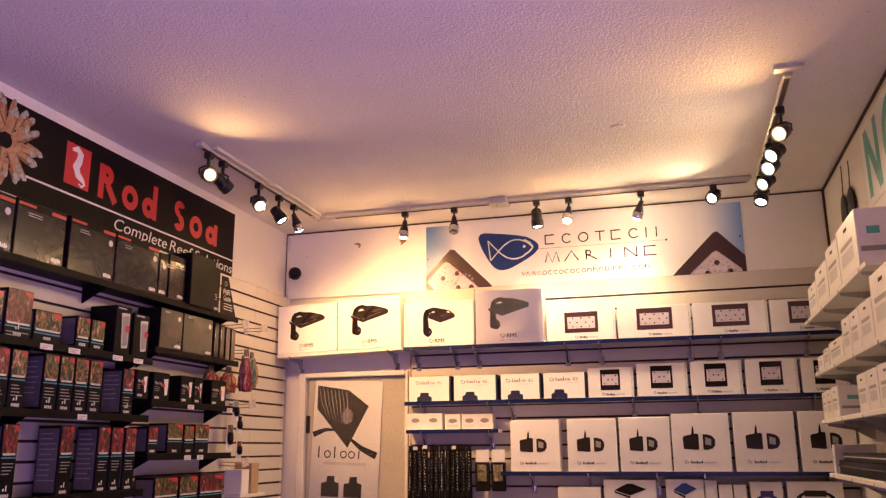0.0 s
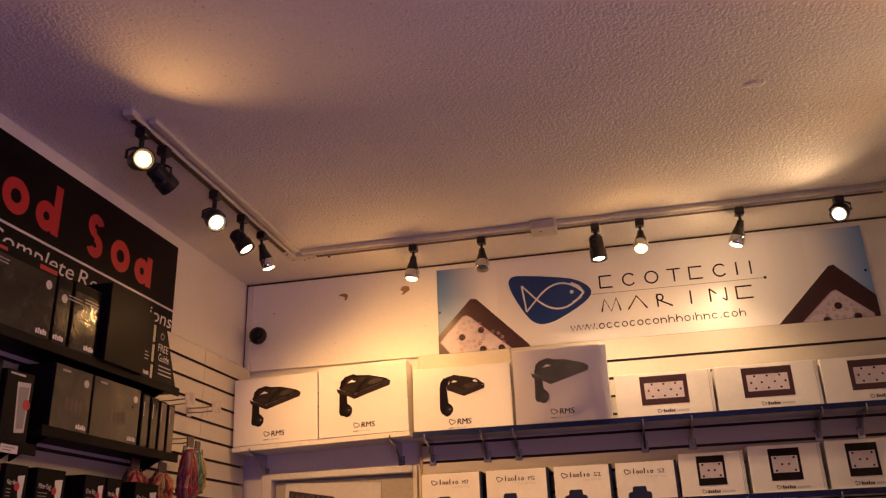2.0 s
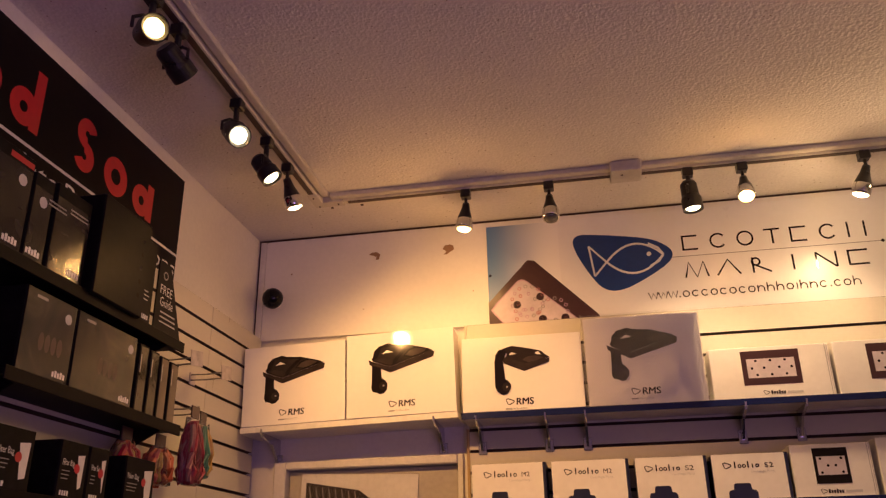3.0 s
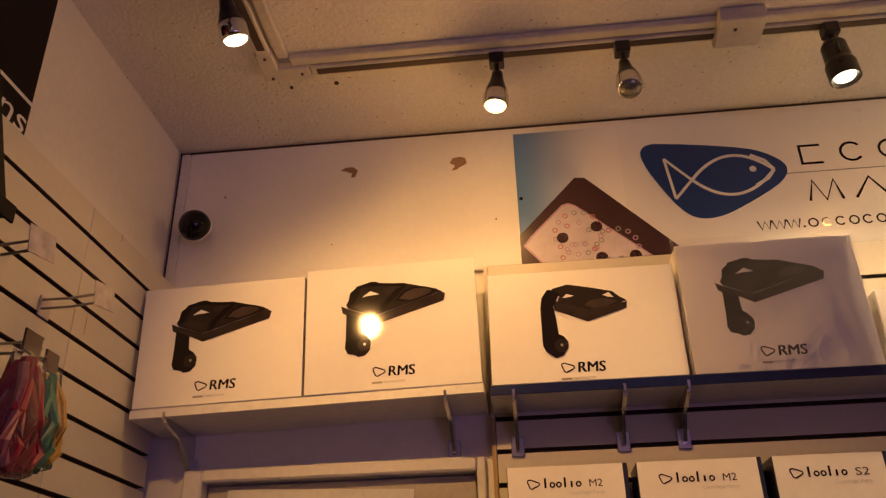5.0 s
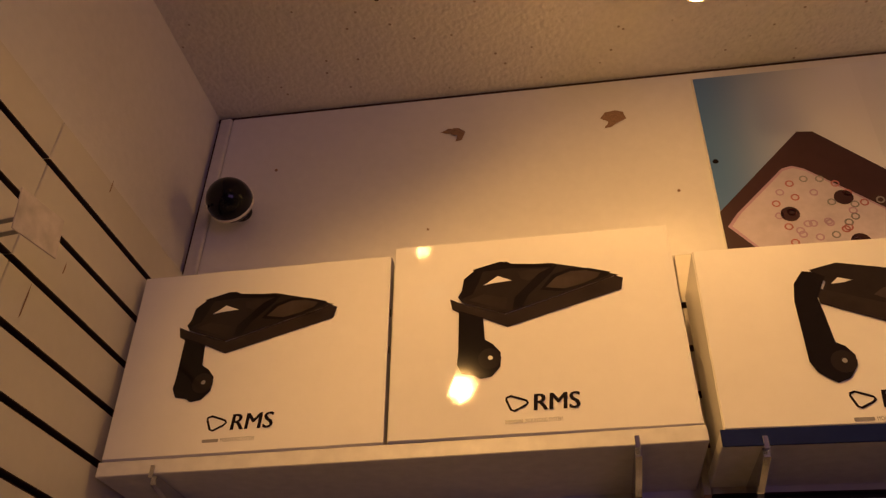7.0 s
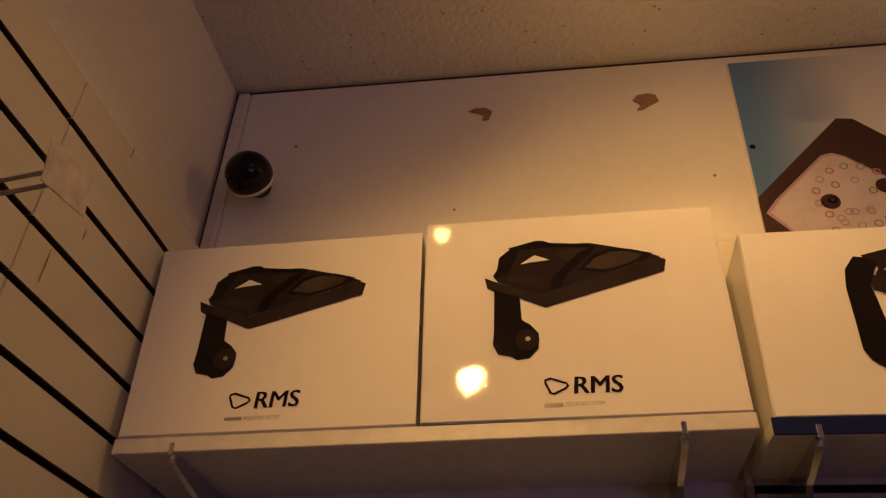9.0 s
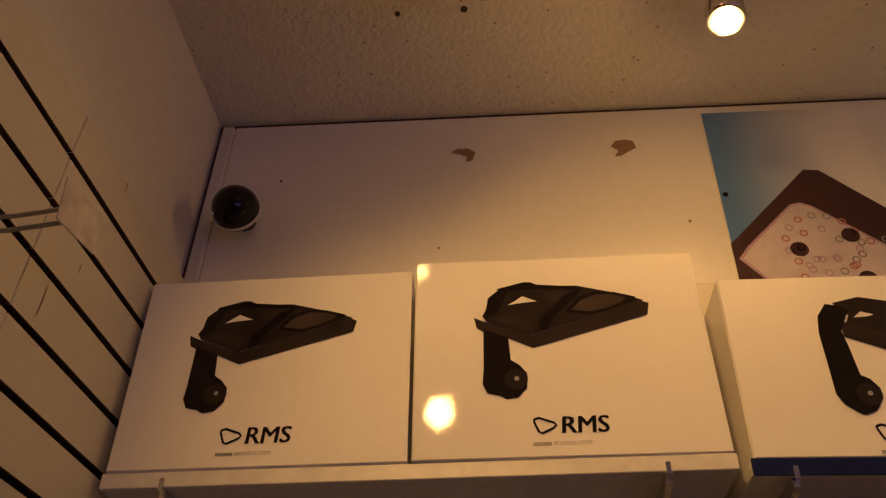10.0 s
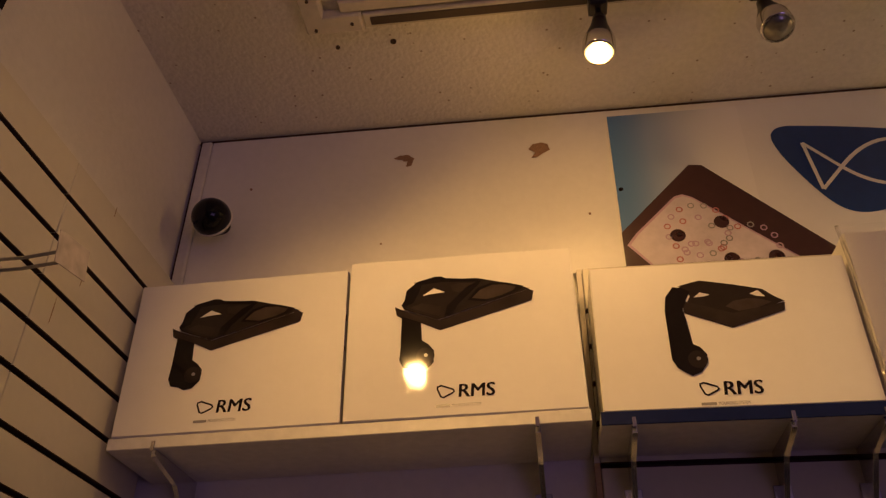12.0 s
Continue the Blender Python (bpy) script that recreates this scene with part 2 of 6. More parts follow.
M_GREEN_DUSK = picture("green_grey_box_print", [(0.2, (0.018, 0.020, 0.017)), (0.9, (0.13, 0.11, 0.07)), (0.55, (0.045, 0.044, 0.034))], 8, rough=0.18, specular=0.45, crumple=0.18)
M_BRONZE = paint("bronze_box_print", (0.20, 0.15, 0.10), rough=0.3, stain=0.25, stain_scale=12)
M_SIDE_REFLECT = paint("side_print_reflection", (0.15, 0.13, 0.145), rough=0.22, stain=0.12, stain_scale=14)
M_POSTER = paint("poster_paper", (0.74, 0.73, 0.70), rough=0.35, stain=0.06)
M_SHELF_WHITE = paint("white_shelf_board", (0.78, 0.76, 0.72), rough=0.4, stain=0.05)
M_SHELF_BLUE = paint("blue_shelf_edging", (0.007, 0.014, 0.075), rough=0.22)
M_SHELF_BLACK = paint("black_shelf_steel", (0.008, 0.007, 0.007), rough=0.45, stain=0.15, specular=0.06)
M_BRACKET = paint("bracket_steel", (0.60, 0.60, 0.64), rough=0.17, metal=0.9)
M_CHROME = paint("chrome", (0.75, 0.74, 0.72), rough=0.1, metal=1.0)
M_WIRE = paint("zinc_wire", (0.34, 0.33, 0.31), rough=0.3, metal=0.9)
M_PLATE = paint("hook_plate", (0.62, 0.55, 0.54), rough=0.4, stain=0.2, stain_scale=40)
M_LAMP = paint("lamp_black", (0.022, 0.020, 0.019), rough=0.3, stain=0.2, stain_scale=30)
M_TRACK = paint("cream_track", (0.66, 0.62, 0.54), rough=0.4, stain=0.1, stain_scale=6)
M_TRACK_SLOT = paint("track_slot", (0.06, 0.036, 0.022), rough=0.5)
M_GLASS = paint("silvered_lamp_glass", (0.30, 0.29, 0.26), rough=0.22, metal=0.55, stain=0.15, stain_scale=90)
M_GLOW_WARM = glow("warm_bulb", (1.0, 0.66, 0.22), 5)
M_GLOW_COOL = glow("neutral_bulb", (1.0, 0.86, 0.55), 6)
M_FILM = film("clear_bag")
M_TAG = paint("price_tag", (0.78, 0.75, 0.72), rough=0.5)
M_LENS = paint("camera_black_gloss", (0.006, 0.006, 0.010), rough=0.07, specular=0.25)
M_RUBBER = paint("black_rubber", (0.02, 0.02, 0.02), rough=0.6)
M_CHIP = paint("bare_plaster", (0.36, 0.22, 0.13), rough=0.9, grain=0.2, scale=300)
M_SILVER = paint("foil_pouch", (0.66, 0.58, 0.22), rough=0.2, metal=0.9, bump=0.5, bump_scale=30, depth=0.01)
M_STRAND = {k: paint(k + "_strand", c, rough=0.35, grain=0.15, scale=200) for k, c in
            {"orange": (0.62, 0.11, 0.03), "yellow": (0.62, 0.38, 0.08), "red": (0.42, 0.015, 0.05), "green": (0.05, 0.26, 0.18), "pink": (0.55, 0.2, 0.2)}.items()}

# ---- mesh helpers ----


def part(name, bm, material, parent=None, label="", at=None, smooth=False):
    """Links a bmesh as one mesh object, under a thing or a part where one is given."""
    me = bpy.data.meshes.new(name)
    if smooth:
        for face in bm.faces:
            face.smooth = True
    bm.to_mesh(me)
    bm.free()
    me.materials.append(material)
    ob = new(name, me)
    ob.parent = parent
    if at is not None:
        ob.matrix_basis = at
    if label:
        tagged(ob, label)
    return ob


def thing(name, at, label, category, group="", kind=""):
    ob = new(name)
    ob.empty_display_size = 0.05
    ob.matrix_basis = at
    return tagged(ob, label, category, group, kind)


def block(bm, x0, x1, y0, y1, z0, z1, bevel=0.0, segments=1):
    made = bmesh.ops.create_cube(bm, size=1.0, matrix=Matrix.LocRotScale(((x0 + x1) / 2, (y0 + y1) / 2, (z0 + z1) / 2), None, (x1 - x0, y1 - y0, z1 - z0)))
    if bevel:
        edges = list({e for v in made["verts"] for e in v.link_edges})
        bmesh.ops.bevel(bm, geom=edges, offset=bevel, segments=segments, affect="EDGES", profile=0.5)
    return bm


def slab(x0, x1, y0, y1, z0, z1, bevel=0.0, segments=1):
    return block(bmesh.new(), x0, x1, y0, y1, z0, z1, bevel, segments)


def rod(bm, a, b, r0, r1=None, sides=12, caps=True):
    """A straight, possibly tapered, round bar from a to b."""
    a, b = Vector(a), Vector(b)
    turn = (b - a).to_track_quat("Z", "Y").to_matrix().to_4x4()
    bmesh.ops.create_cone(bm, cap_ends=caps, segments=sides, radius1=r0, radius2=r0 if r1 is None else r1, depth=(b - a).length,
                          matrix=Matrix.Translation((a + b) / 2) @ turn)
    return bm


def lathe(bm, profile, sides=24, m=Matrix()):
    """A turned body: rows of radius and height along z."""
    rings = []
    for r, z in profile:
        rings.append([bm.verts.new(m @ Vector((r * math.cos(k * math.tau / sides), r * math.sin(k * math.tau / sides), z))) for k in range(sides)])
    for low, high in zip(rings, rings[1:]):
        for k in range(sides):
            bm.faces.new((low[k], low[(k + 1) % sides], high[(k + 1) % sides], high[k]))
    return bm


def tube(points, radius, sides=6):
    """A bent round wire through the points."""
    bm = bmesh.new()
    pts = [Vector(p) for p in points]
    rings = []
    for k, p in enumerate(pts):
        way = (pts[min(k + 1, len(pts) - 1)] - pts[max(k - 1, 0)]).normalized()
        turn = way.to_track_quat("Z", "Y").to_matrix()
        rings.append([bm.verts.new(p + turn @ Vector((radius * math.cos(a * math.tau / sides), radius * math.sin(a * math.tau / sides), 0))) for a in range(sides)])
    for low, high in zip(rings, rings[1:]):
        for a in range(sides):
            bm.faces.new((low[a], low[(a + 1) % sides], high[(a + 1) % sides], high[a]))
    bm.faces.new(rings[0][::-1])
    bm.faces.new(rings[-1])
    return bm


def flat(bm, pts, y):
    """A printed shape in the plane y, facing -y."""
    area = sum(a[0] * b[1] - b[0] * a[1] for a, b in zip(pts, pts[1:] + pts[:1]))
    bm.faces.new([bm.verts.new((u, y, v)) for u, v in (pts if area > 0 else pts[::-1])])
    return bm


def bar(bm, u0, u1, v0, v1, y):
    return flat(bm, [(u0, v0), (u1, v0), (u1, v1), (u0, v1)], y)


def disc(bm, u, v, r, y, sides=16, squash=1.0):
    return flat(bm, [(u + r * math.cos(k * math.tau / sides), v + squash * r * math.sin(k * math.tau / sides)) for k in range(sides)], y)


def ring(bm, u, v, r, w, y, sides=20, squash=1.0, a0=0.0, a1=math.tau):
    """A printed ring, or an arc of one."""
    steps = [a0 + (a1 - a0) * k / sides for k in range(sides + 1)]
    for a, b in zip(steps, steps[1:]):
        flat(bm, [(u + s * math.cos(t), v + squash * s * math.sin(t)) for s, t in ((r, a), (r, b), (r - w, b), (r - w, a))], y)
    return bm


def ribbon(bm, pts, widths, y):
    """A printed stroke along the points with a width at each."""
    left, right = [], []
    for k, (u, v) in enumerate(pts):
        a, b = pts[max(k - 1, 0)], pts[min(k + 1, len(pts) - 1)]
        du, dv = b[0] - a[0], b[1] - a[1]
        size = math.hypot(du, dv) or 1
        w = widths[k] / 2
        left.append((u - dv / size * w, v + du / size * w))
        right.append((u + dv / size * w, v - du / size * w))
    for k in range(len(pts) - 1):
        flat(bm, [right[k], right[k + 1], left[k + 1], left[k]], y)
    return bm


def word(text, size, width=None, bold=0.0):
    """Words in the built-in font as a flat mesh in x and z, facing -y, its lower left corner at the origin."""
    curve = bpy.data.curves.new("word", "FONT")
    curve.body, curve.size, curve.resolution_u, curve.offset = text, size, 3, bold
    tmp = bpy.data.objects.new("word", curve)
    scene.collection.objects.link(tmp)
    me = bpy.data.meshes.new_from_object(tmp.evaluated_get(bpy.context.evaluated_depsgraph_get()))
    bpy.data.objects.remove(tmp)
    bm = bmesh.new()
    bm.from_mesh(me)
    bpy.data.meshes.remove(me)
    us = [v.co.x for v in bm.verts]
    k = width / (max(us) - min(us)) if width else 1.0
    for v in bm.verts:
        v.co = Vector(((v.co.x - min(us)) * k, 0, v.co.y))
    return bm


def print_word(name, text, size, width, u, y, v, material, parent, slant=0.0, bold=0.0):
    bm = word(text, size, width, bold)
    for vert in bm.verts:
        vert.co = Vector((u + vert.co.x + slant * vert.co.z, y, v + vert.co.z))
    return part(name, bm, material, parent)


# ---- the room ----


def structure(name, bm, material, label, category):
    return tagged(part(name, bm, material), label, category, kind="structure")


structure("floor", slab(WEST - 0.15, EAST + 0.15, SOUTH - 0.1, NORTH + 0.15, -0.1, 0.0), M_FLOOR, "grey vinyl shop floor", "floor")
structure("ceiling", slab(WEST - 0.15, EAST + 0.15, SOUTH - 0.1, NORTH + 0.15, TOP, TOP + 0.1), M_CEILING, "off-white sprayed stucco ceiling with rough texture", "ceiling")
structure("wall_west", slab(WEST - 0.12, WEST, SOUTH, NORTH + 0.12, 0, TOP), M_WALL, "cream painted plaster wall above slatted panelling", "wall")
# wall pieces around the unseen opening, added to let the violet lamp in
bm = slab(EAST, EAST + 0.12, ADDED_OPENING[1], NORTH + 0.12, 0, TOP)
block(bm, EAST, EAST + 0.12, SOUTH, ADDED_OPENING[0], 0, TOP)
block(bm, EAST, EAST + 0.12, ADDED_OPENING[0], ADDED_OPENING[1], ADDED_OPENING[3], TOP)
block(bm, EAST, EAST + 0.12, ADDED_OPENING[0], ADDED_OPENING[1], 0, ADDED_OPENING[2])
structure("wall_east", bm, M_WALL, "cream painted plaster wall with an added wide opening for tank light", "wall")
bm = slab(WEST, DOOR[0] - 0.045, NORTH + 0.004, NORTH + 0.12, 0, TOP)
block(bm, DOOR[1] + 0.02, EAST, NORTH + 0.004, NORTH + 0.12, 0, TOP)
block(bm, DOOR[0] - 0.045, DOOR[1] + 0.02, NORTH + 0.004, NORTH + 0.12, DOOR[2] + 0.03, TOP)
structure("wall_north", bm, M_WALL, "cream painted end wall with a door opening", "wall")
structure("wall_south", slab(WEST, EAST, SOUTH - 0.1, SOUTH, 0, TOP), M_WALL, "plain cream painted wall", "wall")

# painted board over the upper end wall, with a shadow gap at the ceiling and corner trim
structure("wall_board", slab(WEST + 0.0345, EAST - 0.012, NORTH - 0.012, NORTH, 2.503, TOP - 0.011, 0.0015), M_BOARD, "smooth white painted board on the upper wall", "wall panel")
structure("shadow_gap", slab(WEST, EAST, NORTH - 0.006, NORTH + 0.003, TOP - 0.010, TOP - 0.001), M_GROOVE, "dark gap between wall board and ceiling", "gap")
structure("trim_corner", slab(WEST + 0.010, WEST + 0.034, NORTH - 0.018, NORTH + 0.002, 2.42, TOP - 0.012, 0.004, 2), M_TRIM, "white painted corner trim strip", "trim")
structure("shadow_gap_corner", slab(WEST + 0.0005, WEST + 0.010, NORTH - 0.004, NORTH + 0.002, 2.42, TOP - 0.012), M_GROOVE, "dark open joint in the wall corner", "gap")
structure("trim_east", slab(EAST - 0.011, EAST - 0.001, NORTH - 0.018, NORTH + 0.002, 2.42, TOP - 0.012, 0.002), M_GROOVE, "dark open joint in the wall corner", "trim")
structure("trim_ceiling_east", slab(EAST - 0.012, EAST - 0.001, 1.2, NORTH - 0.02, TOP - 0.012, TOP - 0.002, 0.002), M_GROOVE, "dark gap along wall and ceiling", "trim")


def slat_wall(name, at, u0, u1, levels, face, label, joints=()):
    """Slatted display panelling: grooved board with each slat a piece of its own. Local x runs along the wall, -y is its face."""
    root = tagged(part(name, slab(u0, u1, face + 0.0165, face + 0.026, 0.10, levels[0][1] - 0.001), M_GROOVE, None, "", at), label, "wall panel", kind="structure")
    cuts = [u0, *joints, u1]
    shared = {}
    for low, high in levels:
        for a, b in zip(cuts, cuts[1:]):
            key = (round(high - low, 4), a)
            if key not in shared:
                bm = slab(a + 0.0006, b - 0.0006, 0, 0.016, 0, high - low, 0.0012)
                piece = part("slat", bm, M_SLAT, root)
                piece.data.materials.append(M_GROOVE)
                # top and bottom edges: raw brown board, groove shade painted in
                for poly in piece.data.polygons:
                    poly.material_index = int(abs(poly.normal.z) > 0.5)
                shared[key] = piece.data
            else:
                piece = new("slat", shared[key])
                piece.parent = root
            piece.matrix_basis = Matrix.Translation((0, face, low))
    return root


def levels(top, first, pitch, gap=0.0080):
    rows = [(first + gap / 2, top)]
    while first - pitch > 0.1:
        rows.append((first - pitch + gap / 2, first - gap / 2))
        first -= pitch
    return rows


TURN_W, TURN_E = pose(0, 0, 0, 0, 0, 90), pose(0, 0, 0, 0, 0, -90)

# doorway: casing, closed grey door with a poster on it
frame_ob = tagged(part("door_casing", slab(DOOR[0] - 0.045, DOOR[0], NORTH - 0.016, NORTH + 0.06, 0, DOOR[2] + 0.03, 0.004), M_TRIM), "white painted door casing", "door frame", kind="structure")
part("casing_head", slab(DOOR[0], DOOR[1], NORTH - 0.016, NORTH + 0.06, DOOR[2], DOOR[2] + 0.03, 0.004), M_TRIM, frame_ob)
part("casing_side", slab(DOOR[1], DOOR[1] + 0.02, NORTH - 0.01, NORTH + 0.06, 0, DOOR[2] + 0.03, 0.003), M_TRIM, frame_ob)
door = tagged(part("door_1", slab(DOOR[0] + 0.004, DOOR[1] - 0.004, NORTH + 0.02, NORTH + 0.058, 0.008, DOOR[2] - 0.004, 0.002), M_DOOR), "closed grey-painted door under a shelf, poster on it", "door", kind="structure")
part("hinge", rod(slab(DOOR[0] - 0.002, DOOR[0] + 0.022, NORTH + 0.012, NORTH + 0.019, 1.70, 1.80, 0.001), (DOOR[0] + 0.006, NORTH + 0.012, 1.70), (DOOR[0] + 0.006, NORTH + 0.012, 1.80), 0.007), M_LAMP, door, "dark metal hinge")

# ---- track lighting ----
TRACK_Z = TOP - 0.022


def track(name, x0, x1, y0, y1, label):
    """A cream lighting track with a dark slot along its underside."""
    along = x1 - x0 > y1 - y0
    root = tagged(part(name, slab(x0, x1, y0, y1, TRACK_Z, TOP - 0.0005, 0.003), M_TRACK), label, "light track", "ceiling light tracks")
    if along:
        part("slot", slab(x0 + 0.014, x1 - 0.014, (y0 + y1) / 2 - 0.009, (y0 + y1) / 2 + 0.009, TRACK_Z - 0.0015, TRACK_Z + 0.004), M_TRACK_SLOT, root)
    else:
        part("slot", slab((x0 + x1) / 2 - 0.009, (x0 + x1) / 2 + 0.009, y0 + 0.03, y1 - 0.03, TRACK_Z - 0.0015, TRACK_Z + 0.004), M_TRACK_SLOT, root)
    return root


TX, TY, TE = -2.362, 4.674, 0.036
track("light_track", TX - 0.017, TX + 0.017, 3.43, 4.615, "cream ceiling light track carrying black spotlights")
track("light_track", -2.268, TE - 0.045, TY - 0.017, TY + 0.017, "long cream ceiling light track carrying spotlights")
track("light_track", TE - 0.017, TE + 0.017, 3.43, 4.60, "cream ceiling light track crowded with lit spotlights")
part("end_plate", slab(TE - 0.05, TE + 0.05, 3.385, 3.425, TOP - 0.012, TOP - 0.0005, 0.002), M_TRACK, bpy.data.objects["light_track.002"])
race = tagged(part("cable_raceway", slab(-2.31, 0.0, 4.628, 4.654, TOP - 0.018, TOP - 0.0005, 0.003), M_TRACK), "cream cable duct on the ceiling beside the track", "cable duct")
part("duct", slab(-2.338, -2.312, 3.50, 4.626, TOP - 0.016, TOP - 0.0005, 0.003), M_TRACK, race)
bm = slab(TX - 0.020, TX + 0.020, 4.598, 4.694, TRACK_Z - 0.003, TOP - 0.0008, 0.003)
block(bm, TX + 0.014, -2.270, 4.654, 4.694, TRACK_Z - 0.0034, TOP - 0.0010, 0.003)
corner = tagged(part("track_corner", bm, M_TRACK), "cream corner joint of the light tracks", "track joint")
for u, v in ((TX, 4.612), (TX, 4.682), (-2.29, 4.674)):
    part("screw", rod(bmesh.new(), (u, v, TRACK_Z - 0.006), (u, v, TRACK_Z - 0.003), 0.0035, sides=8), M_TRACK_SLOT, corner)
feed = tagged(part("track_feed_box", slab(-1.338, -1.235, 4.606, 4.702, TRACK_Z - 0.016, TOP - 0.0006, 0.005, 2), M_TRACK), "cream power feed box in the light track", "feed box")
part("screw", rod(bmesh.new(), (-1.30, 4.64, TRACK_Z - 0.018), (-1.30, 4.64, TRACK_Z - 0.015), 0.004, sides=8), M_TRACK_SLOT, feed)
structure("ceiling_patch", lathe(bmesh.new(), [(0.0005, -0.004), (0.012, -0.0045), (0.02, -0.003), (0.026, -0.0005), (0.03, 0.001)], 14, Matrix.Translation((-0.59, 3.79, TOP)) @ Matrix.Diagonal((1.3, 0.8, 1, 1))), M_CEILING, "rough plaster patch on the ceiling", "damage")
structure("ceiling_hole", rod(bmesh.new(), (-2.225, 4.748, TOP - 0.003), (-2.225, 4.748, TOP + 0.01), 0.006), M_GROOVE, "small dark screw hole in the ceiling", "hole")
structure("ceiling_hole", rod(bmesh.new(), (-2.338, 4.75, TOP - 0.003), (-2.338, 4.75, TOP + 0.01), 0.0045), M_GROOVE, "small dark screw hole in the ceiling", "hole")

SPOTS = "track spotlights"


def fixture(at, label, name="track_spotlight"):
    root = thing(name, Matrix.Translation(at), label, "spotlight", SPOTS)
    part("adapter", slab(-0.017, 0.017, -0.017, 0.017, -0.030, 0.0, 0.003), M_LAMP, root)
    return root


def aim_matrix(at, direction):
    return look(at, Vector(at) + Vector(direction))


def can_light(x, y, direction, lit, label, drop=0.092, r=0.033, length=0.085):
    """A black can in a yoke below the track. The lamp looks along direction."""
    root = fixture((x, y, TRACK_Z), label)
    pivot = Vector((0, 0, -drop - 0.012))
    part("stem", rod(bmesh.new(), (0, 0, -0.030), (0, 0, -drop + 0.026), 0.008), M_LAMP, root)
    way = Vector(direction).normalized()
    m = aim_matrix(pivot, way)
    side = (m.to_3x3() @ Vector((1, 0, 0))).normalized()
    up = Vector((0, 0, 1))
    bm = tube([pivot + side * (r + 0.006) + Vector((0, 0, -0.004)), pivot + side * (r + 0.006) + up * 0.022, pivot + side * (r * 0.55) + up * 0.036,
               pivot + up * 0.037, pivot - side * (r * 0.55) + up * 0.036, pivot - side * (r + 0.006) + up * 0.022, pivot - side * (r + 0.006) + Vector((0, 0, -0.004))], 0.0045, 6)
    part("yoke", bm, M_LAMP, root)
    bm = lathe(bmesh.new(), [(0.0, length * 0.52), (r * 0.62, length * 0.52), (r * 0.82, length * 0.42), (r * 0.86, 0.0), (r, -length * 0.12), (r, -length * 0.5),
                             (r * 0.90, -length * 0.5), (r * 0.74, -length * 0.42), (r * 0.5, -length * 0.32)], 28, m)
    part("can", bm, M_LAMP, root, "black enamelled can", smooth=False)
    bm = lathe(bmesh.new(), [(r * 0.72, length * -0.40), (r * 0.66, length * -0.45), (r * 0.40, length * -0.49), (0.0005, length * -0.50)], 24, m)
    part("lens", bm, lit, root, "bright lit lens" if "bulb" in lit.name else "", smooth=True)
    return root, root.matrix_basis @ m


def step_light(x, y, direction, lit, label, drop=0.055):
    """A small bell-shaped spotlight: black neck, chromed collar, round lamp face."""
    root = fixture((x, y, TRACK_Z), label)
    neck = Vector((0, 0, -drop))
    part("stem", rod(bmesh.new(), (0, 0, -0.03), neck, 0.0055), M_LAMP, root)
    m = aim_matrix(neck, direction)
    part("neck", lathe(bmesh.new(), [(0.0, 0.004), (0.012, 0.004), (0.0135, -0.008), (0.016, -0.022), (0.024, -0.047), (0.0275, -0.058)], 24, m), M_LAMP, root, smooth=True)
    part("collar", lathe(bmesh.new(), [(0.0275, -0.058), (0.029, -0.064), (0.029, -0.086), (0.0265, -0.094), (0.024, -0.092)], 24, m), M_CHROME, root, "chromed collar", smooth=True)
    part("lens", lathe(bmesh.new(), [(0.025, -0.088), (0.022, -0.095), (0.012, -0.099), (0.0005, -0.100)], 24, m), lit, root, smooth=True)
    return root, root.matrix_basis @ m


def beam(root_m, name, watts, colour, angle, blend=0.6, out=0.06, radius=0.013):
    eye = root_m @ Vector((0, 0, -out))
    spot(name, eye, root_m @ Vector((0, 0, -out - 1)), watts, colour, angle, blend, radius)


def bulb(root_m, name, watts, colour, out):
    """The round bulb of a small spotlight, which also throws light sideways past its collar."""
    data = bpy.data.lights.new(name, "POINT")
    data.energy, data.color, data.shadow_soft_size = watts, colour, 0.014
    ob = new(name, data)
    ob.matrix_world = Matrix.Translation(root_m @ Vector((0, 0, -out)))
    return ob


# west track
_, m = can_light(TX, 3.515, (0.72, -0.62, -0.30), M_GLOW_WARM, "black can spotlight with glowing warm bulb on track")
beam(m, "spot_warm", 8, WARM, 140, 1.0, 0.05)
_, m = can_light(TX, 3.635, (0.41, 1.21, -0.70), M_GLOW_WARM, "black can spotlight turned away toward the end wall")
beam(m, "spot_warm", 62, WARM, 70, 0.9, 0.06, 0.033)
_, m = can_light(TX, 3.972, (0.62, -0.50, -0.62), M_GLOW_COOL, "black can spotlight with bright neutral lamp on track")
beam(m, "spot_neutral", 12, NEUTRAL, 104, 0.8)
_, m = can_light(TX, 4.188, (0.55, 0.12, -0.80), M_GLOW_COOL, "black can spotlight tilted down, lit")
beam(m, "spot_warm", 9, WARM, 96, 0.8)
_, m = step_light(TX, 4.362, (0.22, 0.30, -0.9), M_GLOW_COOL, "small chromed spotlight on track, lit lens downward")
beam(m, "spot_warm", 2.2, WARM, 174, 0.8, 0.106)
bulb(m, "bulb_warm", 0.3, WARM, 0.118)
# north track
_, m = step_light(-1.831, TY, (-0.10, -0.05, -1), M_GLOW_WARM, "small chrome-collared spotlight shining down, warm")
beam(m, "spot_warm", 14.5, WARM, 152, 1.0, 0.099)
bulb(m, "bulb_warm", 1.6, WARM, 0.118)
step_light(-1.545, TY, (0.02, -0.25, -1), M_GLASS, "small spotlight with unlit clear glass lamp")
